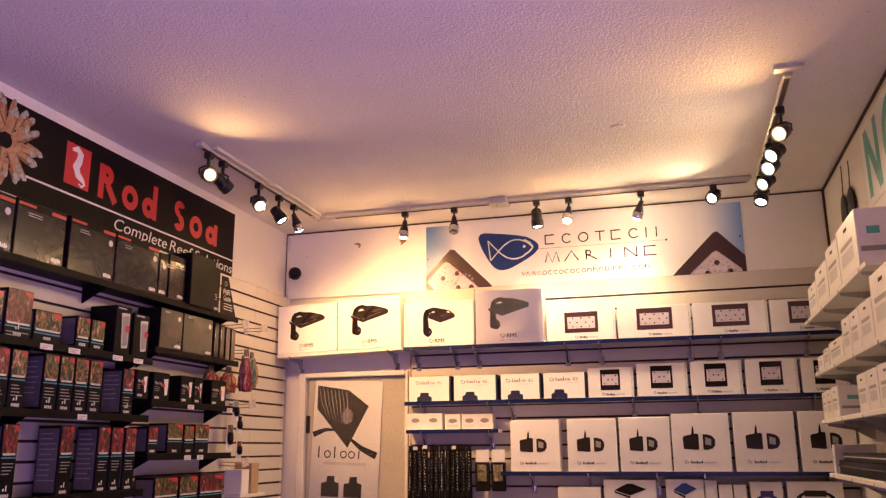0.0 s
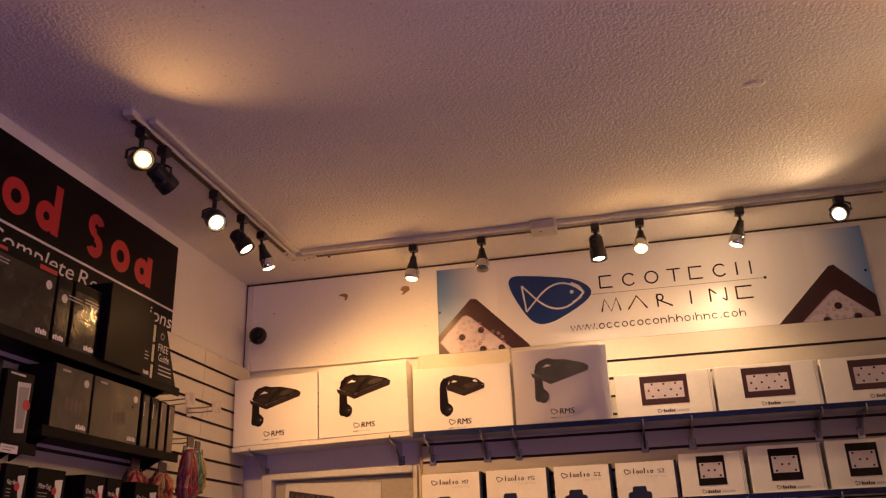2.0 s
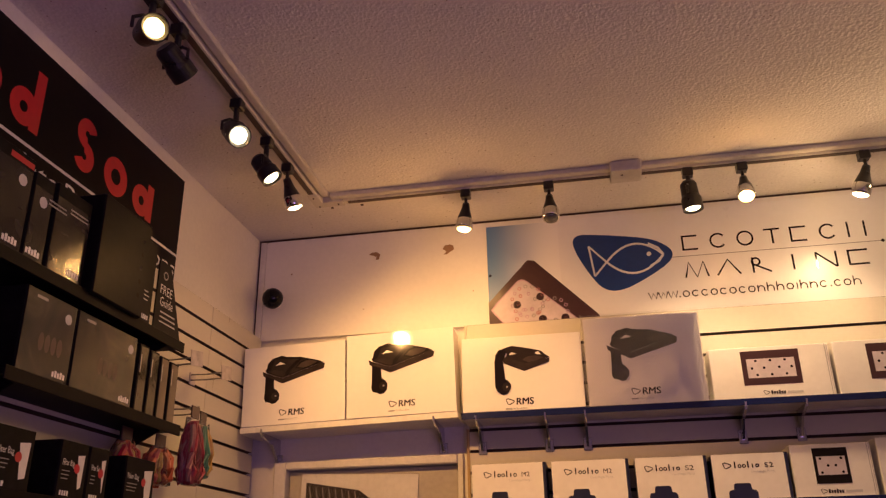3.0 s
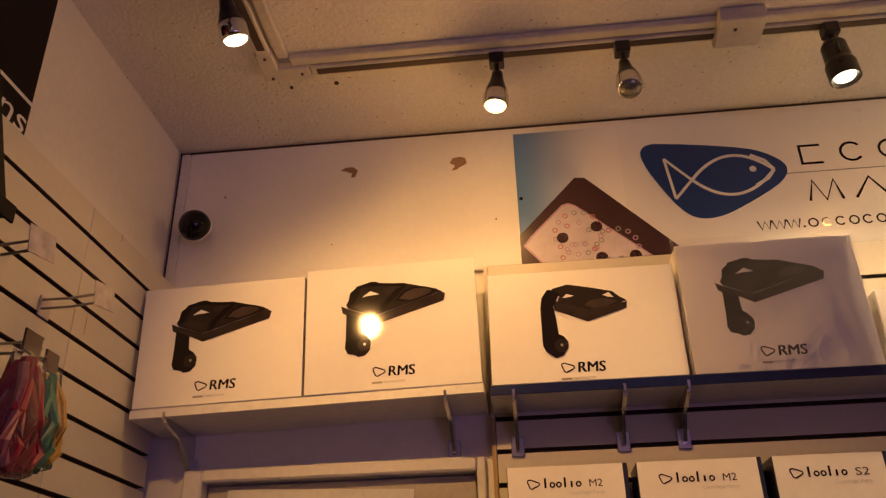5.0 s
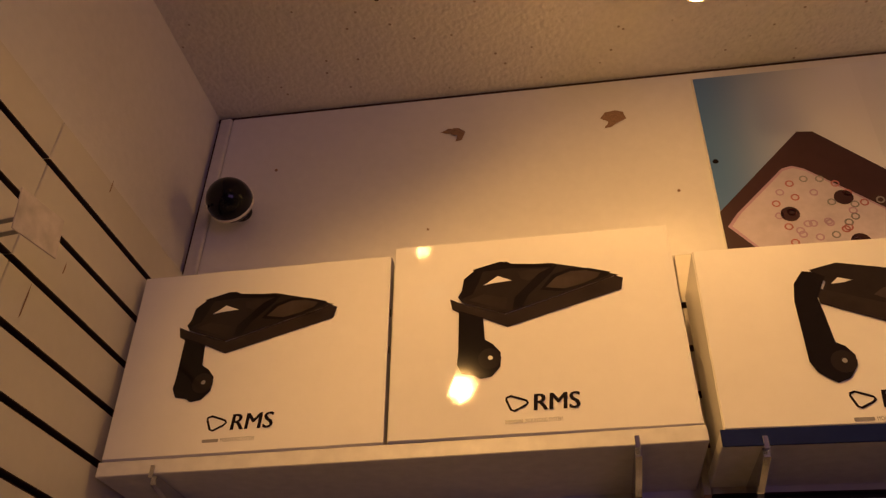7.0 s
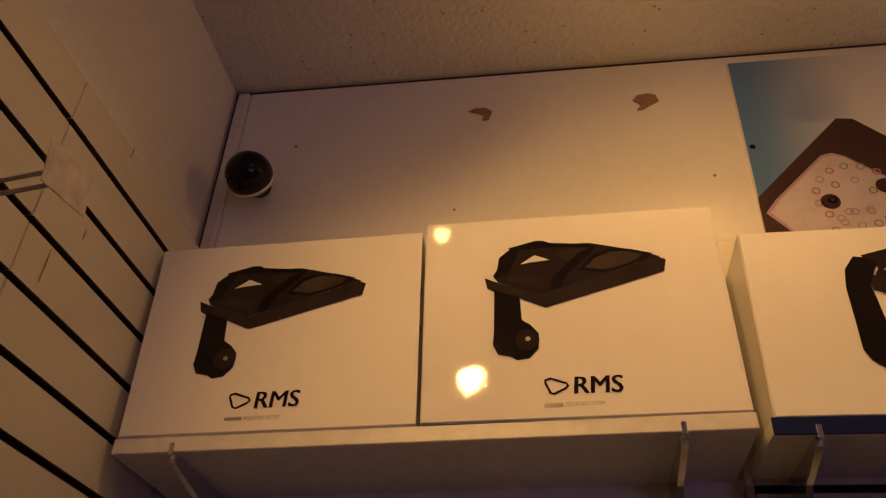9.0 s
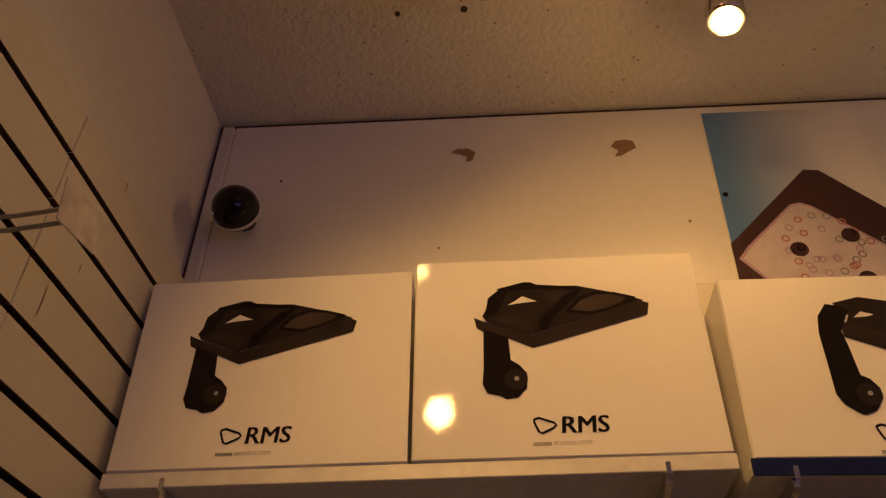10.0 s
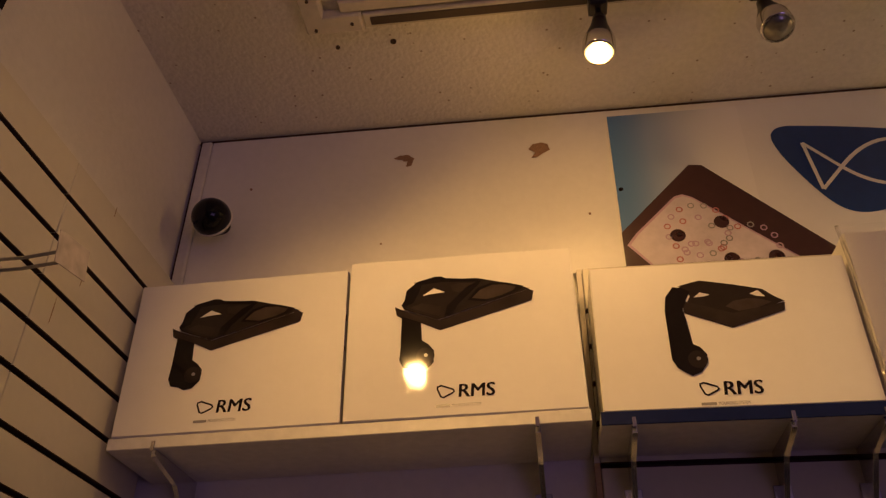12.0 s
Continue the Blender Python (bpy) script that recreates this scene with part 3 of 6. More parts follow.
_, m = can_light(-1.087, TY, (0.06, -0.02, -1), M_GLOW_COOL, "larger black can spotlight shining down", drop=0.088, r=0.033, length=0.10)
beam(m, "spot_neutral", 21, NEUTRAL, 130, 1.0)
_, m = step_light(-0.915, TY, (-0.08, -0.42, -0.85), M_GLOW_WARM, "small spotlight with glowing warm bulb")
beam(m, "spot_warm", 8, WARM, 120, 0.8, 0.106)
bulb(m, "bulb_warm", 1.1, WARM, 0.118)
_, m = step_light(-0.54, TY, (-0.30, 0.18, -0.9), M_GLOW_COOL, "small chromed spotlight tilted to the banner, lit")
beam(m, "spot_neutral", 11, NEUTRAL, 140, 1.0, 0.106)
bulb(m, "bulb_neutral", 1.5, NEUTRAL, 0.118)
_, m = can_light(-0.182, TY, (-0.45, -0.62, -0.48), M_GLOW_COOL, "spotlight shining brightly into the room", drop=0.05, r=0.032, length=0.066)
beam(m, "spot_neutral", 16, NEUTRAL, 152, 1.0, 0.042)
# east track
for y, way, watts, mat, col in ((3.725, (-0.45, -0.80, -0.45), 13, M_GLOW_WARM, WARM), (3.96, (-0.62, -0.55, -0.55), 8, M_GLOW_COOL, NEUTRAL), (4.14, (-0.5, -0.72, -0.5), 9, M_GLOW_COOL, NEUTRAL),
                                (4.36, (-0.62, -0.60, -0.5), 8, M_GLOW_WARM, WARM), (4.60, (-0.25, -0.40, -0.85), 8, M_GLOW_COOL, NEUTRAL)):
    _, m = can_light(TE, y, way, mat, "black can spotlight, lit, on the crowded track")
    beam(m, "spot_east", watts * 0.87, col, 136, 0.9, 0.05)

# ---- west wall: sign, shelves, stock ----


def west(y, z, x=WEST):
    """A place on the west wall: local x runs north along the wall, local -y faces the room."""
    return Matrix.Translation((x, y, z)) @ TURN_W


# the sign: origin at its lower south end
SIGN0, SIGN1, SIGN_Z, SIGN_H = 2.10, 4.352, 2.520, 0.352
sign = tagged(part("sign", slab(0, SIGN1 - SIGN0, -0.008, -0.0005, 0, SIGN_H, 0.001), M_SIGN, None, "", west(SIGN0, SIGN_Z)), "black sign board with red lettering and coral picture", "sign")
F = -0.0088
part("white_line", bar(bmesh.new(), 0.70, SIGN1 - SIGN0, 0.084, 0.092, F), M_INK_WHITE, sign)
part("logo_square", bar(bmesh.new(), 0.945, 1.088, 0.128, 0.302, F), M_INK_RED, sign, "red logo square")
curl = [(0.955, 0.262), (0.985, 0.272), (1.005, 0.255), (1.000, 0.225), (0.985, 0.195), (1.000, 0.165), (1.028, 0.150), (1.040, 0.135), (1.025, 0.122), (1.008, 0.130)]
part("logo_curl", ribbon(bmesh.new(), [(u + 0.022, v + 0.014) for u, v in curl], [0.012, 0.028, 0.034, 0.036, 0.040, 0.034, 0.022, 0.014, 0.010, 0.006], F - 0.0004), M_INK_WHITE, sign, "white curled logo shape")


def red_mark(u0, u1, v0, v1, kind):
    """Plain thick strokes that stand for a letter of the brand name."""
    bm, w, y = bmesh.new(), 0.034, F
    if kind == "ring":
        ring(bm, (u0 + u1) / 2, (v0 + v1) / 2, (v1 - v0) / 2, w, y, 20, 1.0)
    elif kind == "ringbar":
        ring(bm, (u0 + u1) / 2 - 0.005, v0 + 0.048, 0.048, w, y, 20)
        bar(bm, u1 - w, u1, v0, v1, y - 0.0002)
    elif kind == "tall":
        bar(bm, u0, u0 + w, v0, v1, y)
        ring(bm, u0 + 0.05, v1 - 0.042, 0.042, w, y - 0.0002, 20)
        ribbon(bm, [(u0 + 0.055, v0 + 0.072), (u1 - w * 0.4, v0)], [w, w], y - 0.0004)
    else:
        ring(bm, (u0 + u1) / 2, v1 - 0.043, 0.043, w, y, 16, 1.0, 0.4, 4.9)
        ring(bm, (u0 + u1) / 2, v0 + 0.043, 0.043, w, y - 0.0002, 16, 1.0, -2.7, 1.8)
    return part("letter_mark", bm, M_INK_RED, sign)


for u0, u1, v1, kind in ((1.146, 1.272, 0.278, "tall"), (1.300, 1.412, 0.238, "ring"), (1.440, 1.552, 0.290, "ringbar"),
                         (1.668, 1.800, 0.278, "double"), (1.822, 1.940, 0.240, "ring"), (1.965, 2.080, 0.240, "ringbar")):
    red_mark(u0, u1, 0.126, v1, kind)
for text, width, u in (("Complete", 0.385, 1.262), ("Reef", 0.185, 1.672), ("Solutions", 0.36, 1.882)):
    print_word("slogan_word", text, 0.075, width, u, F, 0.016, M_INK_WHITE, sign, 0.22)
rnd = random.Random(7)


def coral_finger(u, v, angle, length, width, lift):
    """One printed coral finger with a rounded end, a shaded edge and a pale tip."""
    du, dv = math.cos(angle), math.sin(angle)
    bend = rnd.uniform(-0.25, 0.25)
    pts, wide = [], []
    for k in range(9):
        t = k / 8
        pts.append((u + du * length * t - dv * length * bend * t * t, min(max(v + dv * length * t + du * length * bend * t * t, 0.006), SIGN_H - 0.006)))
        wide.append(width * (1.0 - 0.25 * t) * (math.sqrt(max(1 - ((t - 0.8) / 0.2) ** 2, 0.02)) if t > 0.8 else 1.0))
    root = part("coral_finger", ribbon(bmesh.new(), pts, wide, F - lift), M_CORAL_DARK, sign)
    part("lit_side", ribbon(bmesh.new(), [(a - dv * width * 0.10, b + du * width * 0.10) for a, b in pts], [w * 0.66 for w in wide], F - lift - 0.00012), M_CORAL, root)
    part("tip", ribbon(bmesh.new(), pts[6:], [w * 0.8 for w in wide[6:]], F - lift - 0.00024), M_CORAL_TIP, root, "pale blue-green tip")


for k in range(30):
    ring_no = k % 3
    a = -1.45 + (k // 3) * 3.3 / 9 + rnd.uniform(-0.16, 0.16)
    start = 0.03 + 0.035 * (2 - ring_no)
    coral_finger(0.640 + start * math.cos(a), 0.190 + start * math.sin(a), a + rnd.uniform(-0.12, 0.12), (0.070, 0.085, 0.110)[ring_no] * rnd.uniform(0.85, 1.2), 0.036, 0.0002 + 0.0004 * ring_no + 0.00001 * k)

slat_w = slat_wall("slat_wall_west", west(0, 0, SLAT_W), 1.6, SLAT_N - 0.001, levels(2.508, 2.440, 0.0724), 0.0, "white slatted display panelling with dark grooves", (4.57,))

FRONT_W = -2.545


def west_shelf(y0, y1, top, lip=0.022, label="black steel shelf on slatted panelling"):
    depth = FRONT_W - SLAT_W
    root = thing("wall_shelf", west(y0, top, SLAT_W), label, "shelf", "black wall shelves")
    w = y1 - y0
    part("board", slab(0, w, -depth, -0.001, -0.012, 0, 0.001), M_SHELF_BLACK, root)
    part("front_lip", slab(0, w, -depth - 0.004, -depth + 0.001, -lip, 0.006, 0.001), M_SHELF_BLACK, root)
    for u in (0.06, w - 0.06) if w < 0.9 else (0.06, w / 2, w - 0.06):
        bm = bmesh.new()
        low = [bm.verts.new((u - 0.003, y, z)) for y, z in ((-0.002, -0.012), (-depth * 0.9, -0.012), (-0.004, -0.075))]
        high = [bm.verts.new((u + 0.003, v.co.y, v.co.z)) for v in low]
        bm.faces.new(low)
        bm.faces.new(high[::-1])
        for k in range(3):
            bm.faces.new((low[k], high[k], high[(k + 1) % 3], low[(k + 1) % 3]))
        part("bracket", bm, M_SHELF_BLACK, root)
    return root


W1, W2A, W2B, W3A, W3B, W4A, W4B, W5B = 2.252, 1.978, 2.033, 1.743, 1.810, 1.452, 1.590, 1.342
west_shelf(2.2, 4.150, W1)
west_shelf(2.2, 3.475, W2A)
west_shelf(3.485, 4.175, W2B)
west_shelf(2.2, 3.475, W3A)
west_shelf(3.485, 4.165, W3B)
west_shelf(2.2, 3.475, W4A)
west_shelf(3.485, 4.15, W4B)
west_shelf(3.485, 4.15, W5B)


def carton_mesh(w, d, h, lid=True):
    """A card box: folded edges, and a lid panel a little proud of its front."""
    bm = slab(-w / 2, w / 2, -d / 2 + 0.002, d / 2, 0, h, 0.0016)
    if lid:
        block(bm, -w / 2 + 0.0012, w / 2 - 0.0012, -d / 2, -d / 2 + 0.004, 0.001, h - 0.0008, 0.0009)
    return bm


def carton(name, at, w, d, h, material, label, category="box", group=""):
    return tagged(part(name, carton_mesh(w, d, h), material, None, "", at), label, category, group)


def on_west(y0, y1, shelf, h, d, name, material, label, group, back=0.0, turn=0.0):
    w = y1 - y0 - 0.003
    at = west((y0 + y1) / 2, shelf + 0.0008, FRONT_W - 0.004 - d / 2 - back) @ pose(0, 0, 0, 0, 0, turn)
    return carton(name, at, w, d, h, material, label, "box", group), w, -d / 2 - 0.0006


def text_rows(ob, u0, u1, v, rows, step, y, mat=M_INK_GREY, thick=0.0035, seed=1):
    r = random.Random(seed)
    bm = bmesh.new()
    for k in range(rows):
        bar(bm, u0, u0 + (u1 - u0) * r.uniform(0.6, 1.0), v - k * step, v - k * step + thick, y)
    part("small_print", bm, mat, ob)


# top shelf: large dark glossy boxes
def dark_box(y0, y1, h, seed, sticker=True, stripe=True, mat=M_DUSK, d=0.125, back=0.0):
    ob, w, y = on_west(y0, y1, W1, h, d, "equipment_box", M_BLACK_CARTON, "large glossy black equipment box on black shelf", "black equipment boxes", back)
    part("cover_picture", bar(bmesh.new(), -w / 2 + 0.004, w / 2 - 0.004, 0.004, h - 0.03, y), mat, ob)
    if stripe:
        part("red_band", bar(bmesh.new(), w / 2 - 0.075, w / 2 - 0.004, h - 0.024, h - 0.011, y), M_INK_RED, ob)
        part("red_band", bar(bmesh.new(), -w / 2 + 0.006, -w / 2 + 0.085, h - 0.021, h - 0.012, y), M_INK_RED, ob)
    if sticker:
        part("sticker", disc(bmesh.new(), w / 2 - 0.03, h - 0.058, 0.0125, y - 0.0004), M_INK_PALE, ob, "round pale sticker")
    text_rows(ob, -w / 2 + 0.05, -w / 2 + 0.12, h - 0.045, 2, 0.009, y - 0.0004, M_INK_GREY, 0.0035, seed)
    bm = bmesh.new()
    for k in range(5):
        bar(bm, w / 2 - 0.058 + k * 0.009, w / 2 - 0.051 + k * 0.009, 0.016, 0.028 + 0.003 * (k % 2), y - 0.0004)
    part("maker_mark", bm, M_INK_WHITE, ob)
    return ob


dark_box(2.46, 2.66, 0.20, 1)
dark_box(2.665, 2.905, 0.205, 2, sticker=False)
dark_box(2.925, 3.185, 0.212, 3)
dark_box(3.188, 3.475, 0.213, 4)
dark_box(3.478, 3.545, 0.195, 5, stripe=False)
dark_box(3.552, 3.68, 0.205, 6, sticker=False, stripe=False)
ob, w, y = on_west(3.690, 3.90, W1, 0.242, 0.150, "equipment_box", M_BLACK_CARTON, "plain black cube-shaped box on black shelf", "black equipment boxes", -0.022)
bm = bmesh.new()
for k in range(5):
    disc(bm, w / 2 - 0.03, 0.05 + 0.035 * k, 0.006, y, 10)
part("dots", bm, M_INK_SOFT, ob)
ob, w, y = on_west(3.905, 3.975, W1, 0.222, 0.10, "equipment_box", M_BLACK_CARTON, "narrow black box with small white print", "black equipment boxes")
text_rows(ob, -w / 2 + 0.01, w / 2 - 0.01, 0.085, 3, 0.011, y, M_INK_PALE, 0.003, 3)
bm = bmesh.new()
for k in range(5):
    bar(bm, -0.022 + k * 0.009, -0.015 + k * 0.009, 0.014, 0.026, y)
part("maker_mark", bm, M_INK_WHITE, ob)
# folded leaflet stand
at = west(4.06, W1 + 0.0075, -2.60)
guide = thing("leaflet_stand", at, "black triangular card stand offering a free guide", "leaflet stand")
bm = bmesh.new()
front = [bm.verts.new((u, -0.052, v)) for u, v in ((-0.07, 0.0), (0.072, 0.0), (-0.012, 0.185), (-0.07, 0.185))]
back = [bm.verts.new((v.co.x, -0.048, v.co.z)) for v in front]
bm.faces.new(front)
bm.faces.new(back[::-1])
for k in range(4):
    bm.faces.new((front[k], back[k], back[(k + 1) % 4], front[(k + 1) % 4]))
part("card", bm, M_BLACK_CARTON, guide)
part("foot", slab(-0.065, 0.065, -0.047, 0.02, 0, 0.003), M_BLACK_CARTON, guide)
print_word("words", "FREE", 0.036, 0.062, -0.055, -0.0526, 0.098, M_INK_WHITE, guide)
print_word("words", "Guide", 0.036, 0.066, -0.050, -0.0526, 0.066, M_INK_WHITE, guide)
text_rows(guide, -0.045, 0.045, 0.048, 3, 0.013, -0.0526, M_INK_PALE, 0.004, 5)
part("emblem", ring(bmesh.new(), -0.035, 0.150, 0.012, 0.004, -0.0526), M_INK_GREY, guide)


# second row
def reef_box(y0, y1, shelf, h, mat, seed, d=0.10, back=0.0, split=0.55, label="black box printed with a coral picture and teal band"):
    """A slim carton: coral picture above, teal band, small print and a white figure below."""
    ob, w, y = on_west(y0, y1, shelf, h, d, "reef_food_box", M_BLACK_CARTON, label, "coral picture boxes", back)
    part("coral_picture", bar(bmesh.new(), -w / 2 + 0.003, w / 2 - 0.003, h * split, h - 0.004, y), mat, ob)
    part("corner_tag", flat(bmesh.new(), [(w * 0.10, h - 0.004), (w / 2 - 0.004, h - 0.004), (w / 2 - 0.004, h - 0.026), (w * 0.22, h - 0.018)], y - 0.0003), M_INK_RED, ob, "small red corner tag")
    part("band", bar(bmesh.new(), -w / 2 + 0.002, w / 2 - 0.002, h * split - 0.014, h * split - 0.010, y), M_INK_TEAL, ob, "thin teal band")
    part("band", bar(bmesh.new(), -w / 2 + 0.008, w / 2 - 0.008, h * split - 0.004, h * split + 0.003, y - 0.0004), M_INK_PALE, ob, "pale title bar")
    if h > 0.16:
        text_rows(ob, -w / 2 + 0.01, w / 2 - 0.008, h * split - 0.032, 4, 0.011, y, M_INK_GREY, 0.003, seed)
        bm = bar(bmesh.new(), 0.0, 0.005, 0.030, 0.047, y)
        bar(bm, -0.012, -0.006, 0.030, 0.038, y)
        part("figure", bm, M_INK_WHITE, ob)
    bm = bmesh.new()
    for k in range(4):
        bar(bm, -0.018 + k * 0.009, -0.011 + k * 0.009, 0.010, 0.020, y)
    part("maker_mark", bm, M_INK_PALE, ob)
    # side panel: fine print, with the violet reflection put into its grey-lilac colour
    side = bmesh.new()
    side.faces.new([side.verts.new((-w / 2 - 0.0006, v, t)) for v, t in ((d / 2 - 0.006, 0.014), (-d / 2 + 0.008, 0.014), (-d / 2 + 0.008, h - 0.010), (d / 2 - 0.006, h - 0.010))])
    panel = part("side_panel", side, M_SIDE_REFLECT, ob, "side panel with fine print, violet reflection painted in")
    if h > 0.16:
        r = random.Random(seed)
        for k in range(int((h - 0.06) / 0.018)):
            line = bmesh.new()
            t, end = h - 0.030 - k * 0.018, -d / 2 + 0.014 + r.uniform(0.0, 0.022)
            line.faces.new([line.verts.new((-w / 2 - 0.0010, v, q)) for v, q in ((d / 2 - 0.014, t), (end, t), (end, t + 0.0035), (d / 2 - 0.014, t + 0.0035))])
            part("print_line", line, M_INK_GREY, panel)
    return ob


def price_tag(y, top, w=0.05, h=0.020):
    tag = tagged(part("price_tag", slab(-w / 2, w / 2, -0.0016, 0, -h, 0, 0.0004), M_TAG, None, "", west(y, top, FRONT_W + 0.0046)), "small white price tag on shelf lip", "price tag", "price tags")
    bm = bar(bmesh.new(), -w * 0.4, w * 0.3, -h * 0.40, -h * 0.28, -0.0021)
    bar(bm, -w * 0.4, w * 0.1, -h * 0.75, -h * 0.60, -0.0021)
    part("small_print", bm, M_INK_GREY, tag)


reef_box(2.55, 2.66, W2A, 0.15, M_REEF, 21, split=0.35)
reef_box(2.67, 2.79, W2A, 0.165, M_FISH, 22, split=0.3)
reef_box(2.80, 2.935, W2A, 0.112, M_REEF, 23, split=0.38, label="low wide box with coral picture and red figures")
reef_box(3.01, 3.085, W2A, 0.120, M_REEF, 24, split=0.35)
reef_box(3.09, 3.17, W2A, 0.118, M_REEF, 25, split=0.35)


def filter_box(y0, y1, shelf, h, label, sleeve=0.5, d=0.12, words=""):
    """A black carton showing a pale filter sock in a window, with a round red badge."""
    ob, w, y = on_west(y0, y1, shelf, h, d, "filter_box", M_BLACK_CARTON, label, "filter sock boxes")
    u0, u1 = w * (sleeve - 0.5), w / 2 - 0.012
    pts = [(u0, h - 0.028), (u1, h - 0.024), (u1 - 0.004, 0.030), (u0 + 0.010, 0.026)]
    part("sock_picture", flat(bmesh.new(), pts, y), M_INK_WHITE if words else M_INK_PALE, ob, "pale filter sock picture")
    if not words:
        part("sock_shade", flat(bmesh.new(), [(u0 + 0.006, h - 0.040), (u1 - 0.006, h - 0.036), (u1 - 0.009, 0.040), (u0 + 0.015, 0.036)], y - 0.0003), M_INK_GREY, ob)
    part("badge", disc(bmesh.new(), u0 + (0.0 if words else w * 0.40), h * 0.55, 0.010 if words else 0.014, y - 0.0006), M_INK_RED, ob, "round red badge")
    if words:
        print_word("words", words, 0.018, min(w * 0.42, 0.05), -w / 2 + 0.010, y - 0.0002, h * 0.58, M_INK_WHITE, ob)
        text_rows(ob, -w / 2 + 0.010, u0 - 0.014, h * 0.48, 3, 0.008, y, M_INK_GREY, 0.002, 9)
        bm = bmesh.new()
        for k in range(4):
            bar(bm, -w / 2 + 0.012 + k * 0.008, -w / 2 + 0.018 + k * 0.008, 0.010, 0.020, y)
        part("maker_mark", bm, M_INK_WHITE, ob)
    else:
        text_rows(ob, -w / 2 + 0.012, w / 2 - 0.012, h - 0.012, 1, 0.01, y, M_INK_PALE, 0.005, 4)
    return ob


filter_box(3.225, 3.325, W2A, 0.195, "tall black box with a pale filter sock and red badge", 0.35, 0.125)
filter_box(3.340, 3.445, W2A, 0.180, "black box with a pale filter sock and red badge", 0.40, 0.125)
for y0, y1, mat in ((3.515, 3.685, M_GREEN_DUSK), (3.688, 3.935, M_GREEN_DUSK)):
    ob, w, y = on_west(y0, y1, W2B, 0.178, 0.118, "light_box", M_BLACK_CARTON, "grey-green glossy picture box with round sticker", "grey picture boxes")
    part("cover_picture", bar(bmesh.new(), -w / 2 + 0.003, w / 2 - 0.003, 0.003, 0.175, y), mat, ob)
    part("sticker", disc(bmesh.new(), w / 2 - 0.028, 0.143, 0.0115, y - 0.0004), M_INK_PALE, ob, "round pale sticker")
    bm = bmesh.new()
    for k in range(5):
        bar(bm, w / 2 - 0.055 + k * 0.009, w / 2 - 0.048 + k * 0.009, 0.014, 0.025 + 0.003 * (k % 2), y - 0.0004)
    part("maker_mark", bm, M_INK_WHITE, ob)
    bm = bmesh.new()
    for k in range(4):
        disc(bm, -0.02 + 0.02 * k, 0.075, 0.009, y - 0.0003, 10, 2.2)
    part("anemone_print", bm, M_INK_BROWN, ob)
    text_rows(ob, -w / 2 + 0.03, -w / 2 + 0.08, 0.160, 1, 0.01, y - 0.0004, M_INK_GREY, 0.006, 3)
for k, y0 in enumerate((3.945, 3.998, 4.050, 4.102)):
    ob, w, y = on_west(y0, y0 + 0.046, W2B, 0.172 - 0.003 * k, 0.118, "slim_box", M_BLACK_CARTON, "slim dark bronze box standing on edge", "slim bronze boxes")
    part("spine_picture", bar(bmesh.new(), -w / 2 + 0.006, w / 2 - 0.003, 0.004, 0.166 - 0.003 * k, y), M_BRONZE if k > 1 else M_DUSK, ob)
    text_rows(ob, -w / 2 + 0.008, -w / 2 + 0.013, 0.10, 1, 0.01, y - 0.0004, M_INK_PALE, 0.045, 3)
for y, t in ((2.86, W2A), (3.00, W2A), (3.245, W2A - 0.001), (3.375, W2A - 0.001)):
    price_tag(y, t - 0.004, 0.06)

# third row
for k, y0 in enumerate((2.56, 2.64, 2.72, 2.87, 2.948, 3.026, 3.104)):
    reef_box(y0, y0 + 0.074, W3A, 0.200, M_REEF if k > 1 else M_FISH, 30 + k)
reef_box(3.300, 3.372, W3A, 0.185, M_FISH, 41)
for y0, y1 in ((3.385, 3.470),):
    filter_box(y0, y1, W3A + 0.07, 0.118, "small black box with white filter sleeve and red dot", 0.55, 0.09, "Filter Bag")
for y0, y1 in ((3.500, 3.618), (3.70, 3.80), (3.803, 3.88), (3.95, 4.085)):
    filter_box(y0, y1, W3B, 0.122, "small black box with white filter sleeve and red dot", 0.62, 0.10, "Filter Bag")
for y, t in ((3.075, W3A), (3.775, W3B), (4.11, W3B)):
    price_tag(y, t - 0.004)

# fourth row
for y0 in (2.62, 2.72, 2.985, 3.185, 3.262, 3.345, 3.43 - 0.005):
    if y0 < 3.41:
        reef_box(y0, y0 + 0.072, W4A, 0.245, M_FISH, 50 + int(y0 * 100), split=0.6)
for y0, y1, h, mat in ((3.490, 3.560, 0.115, M_FISH), (3.625, 3.742, 0.132, M_REEF), (3.750, 3.830, 0.125, M_REEF), (3.835, 3.955, 0.132, M_REEF)):
    reef_box(y0, y1, W4B, h, mat, int(y0 * 100), split=0.5)
for y, t in ((3.775, W4B), (3.875, W4B)):
    price_tag(y, t - 0.004)
for y0, y1, mat in ((3.56, 3.73, M_REEF), (3.74, 3.885, M_REEF), (3.90, 4.10, M_FISH)):
    reef_box(y0, y1, W5B, 0.155, mat, int(y0 * 100), split=0.5)


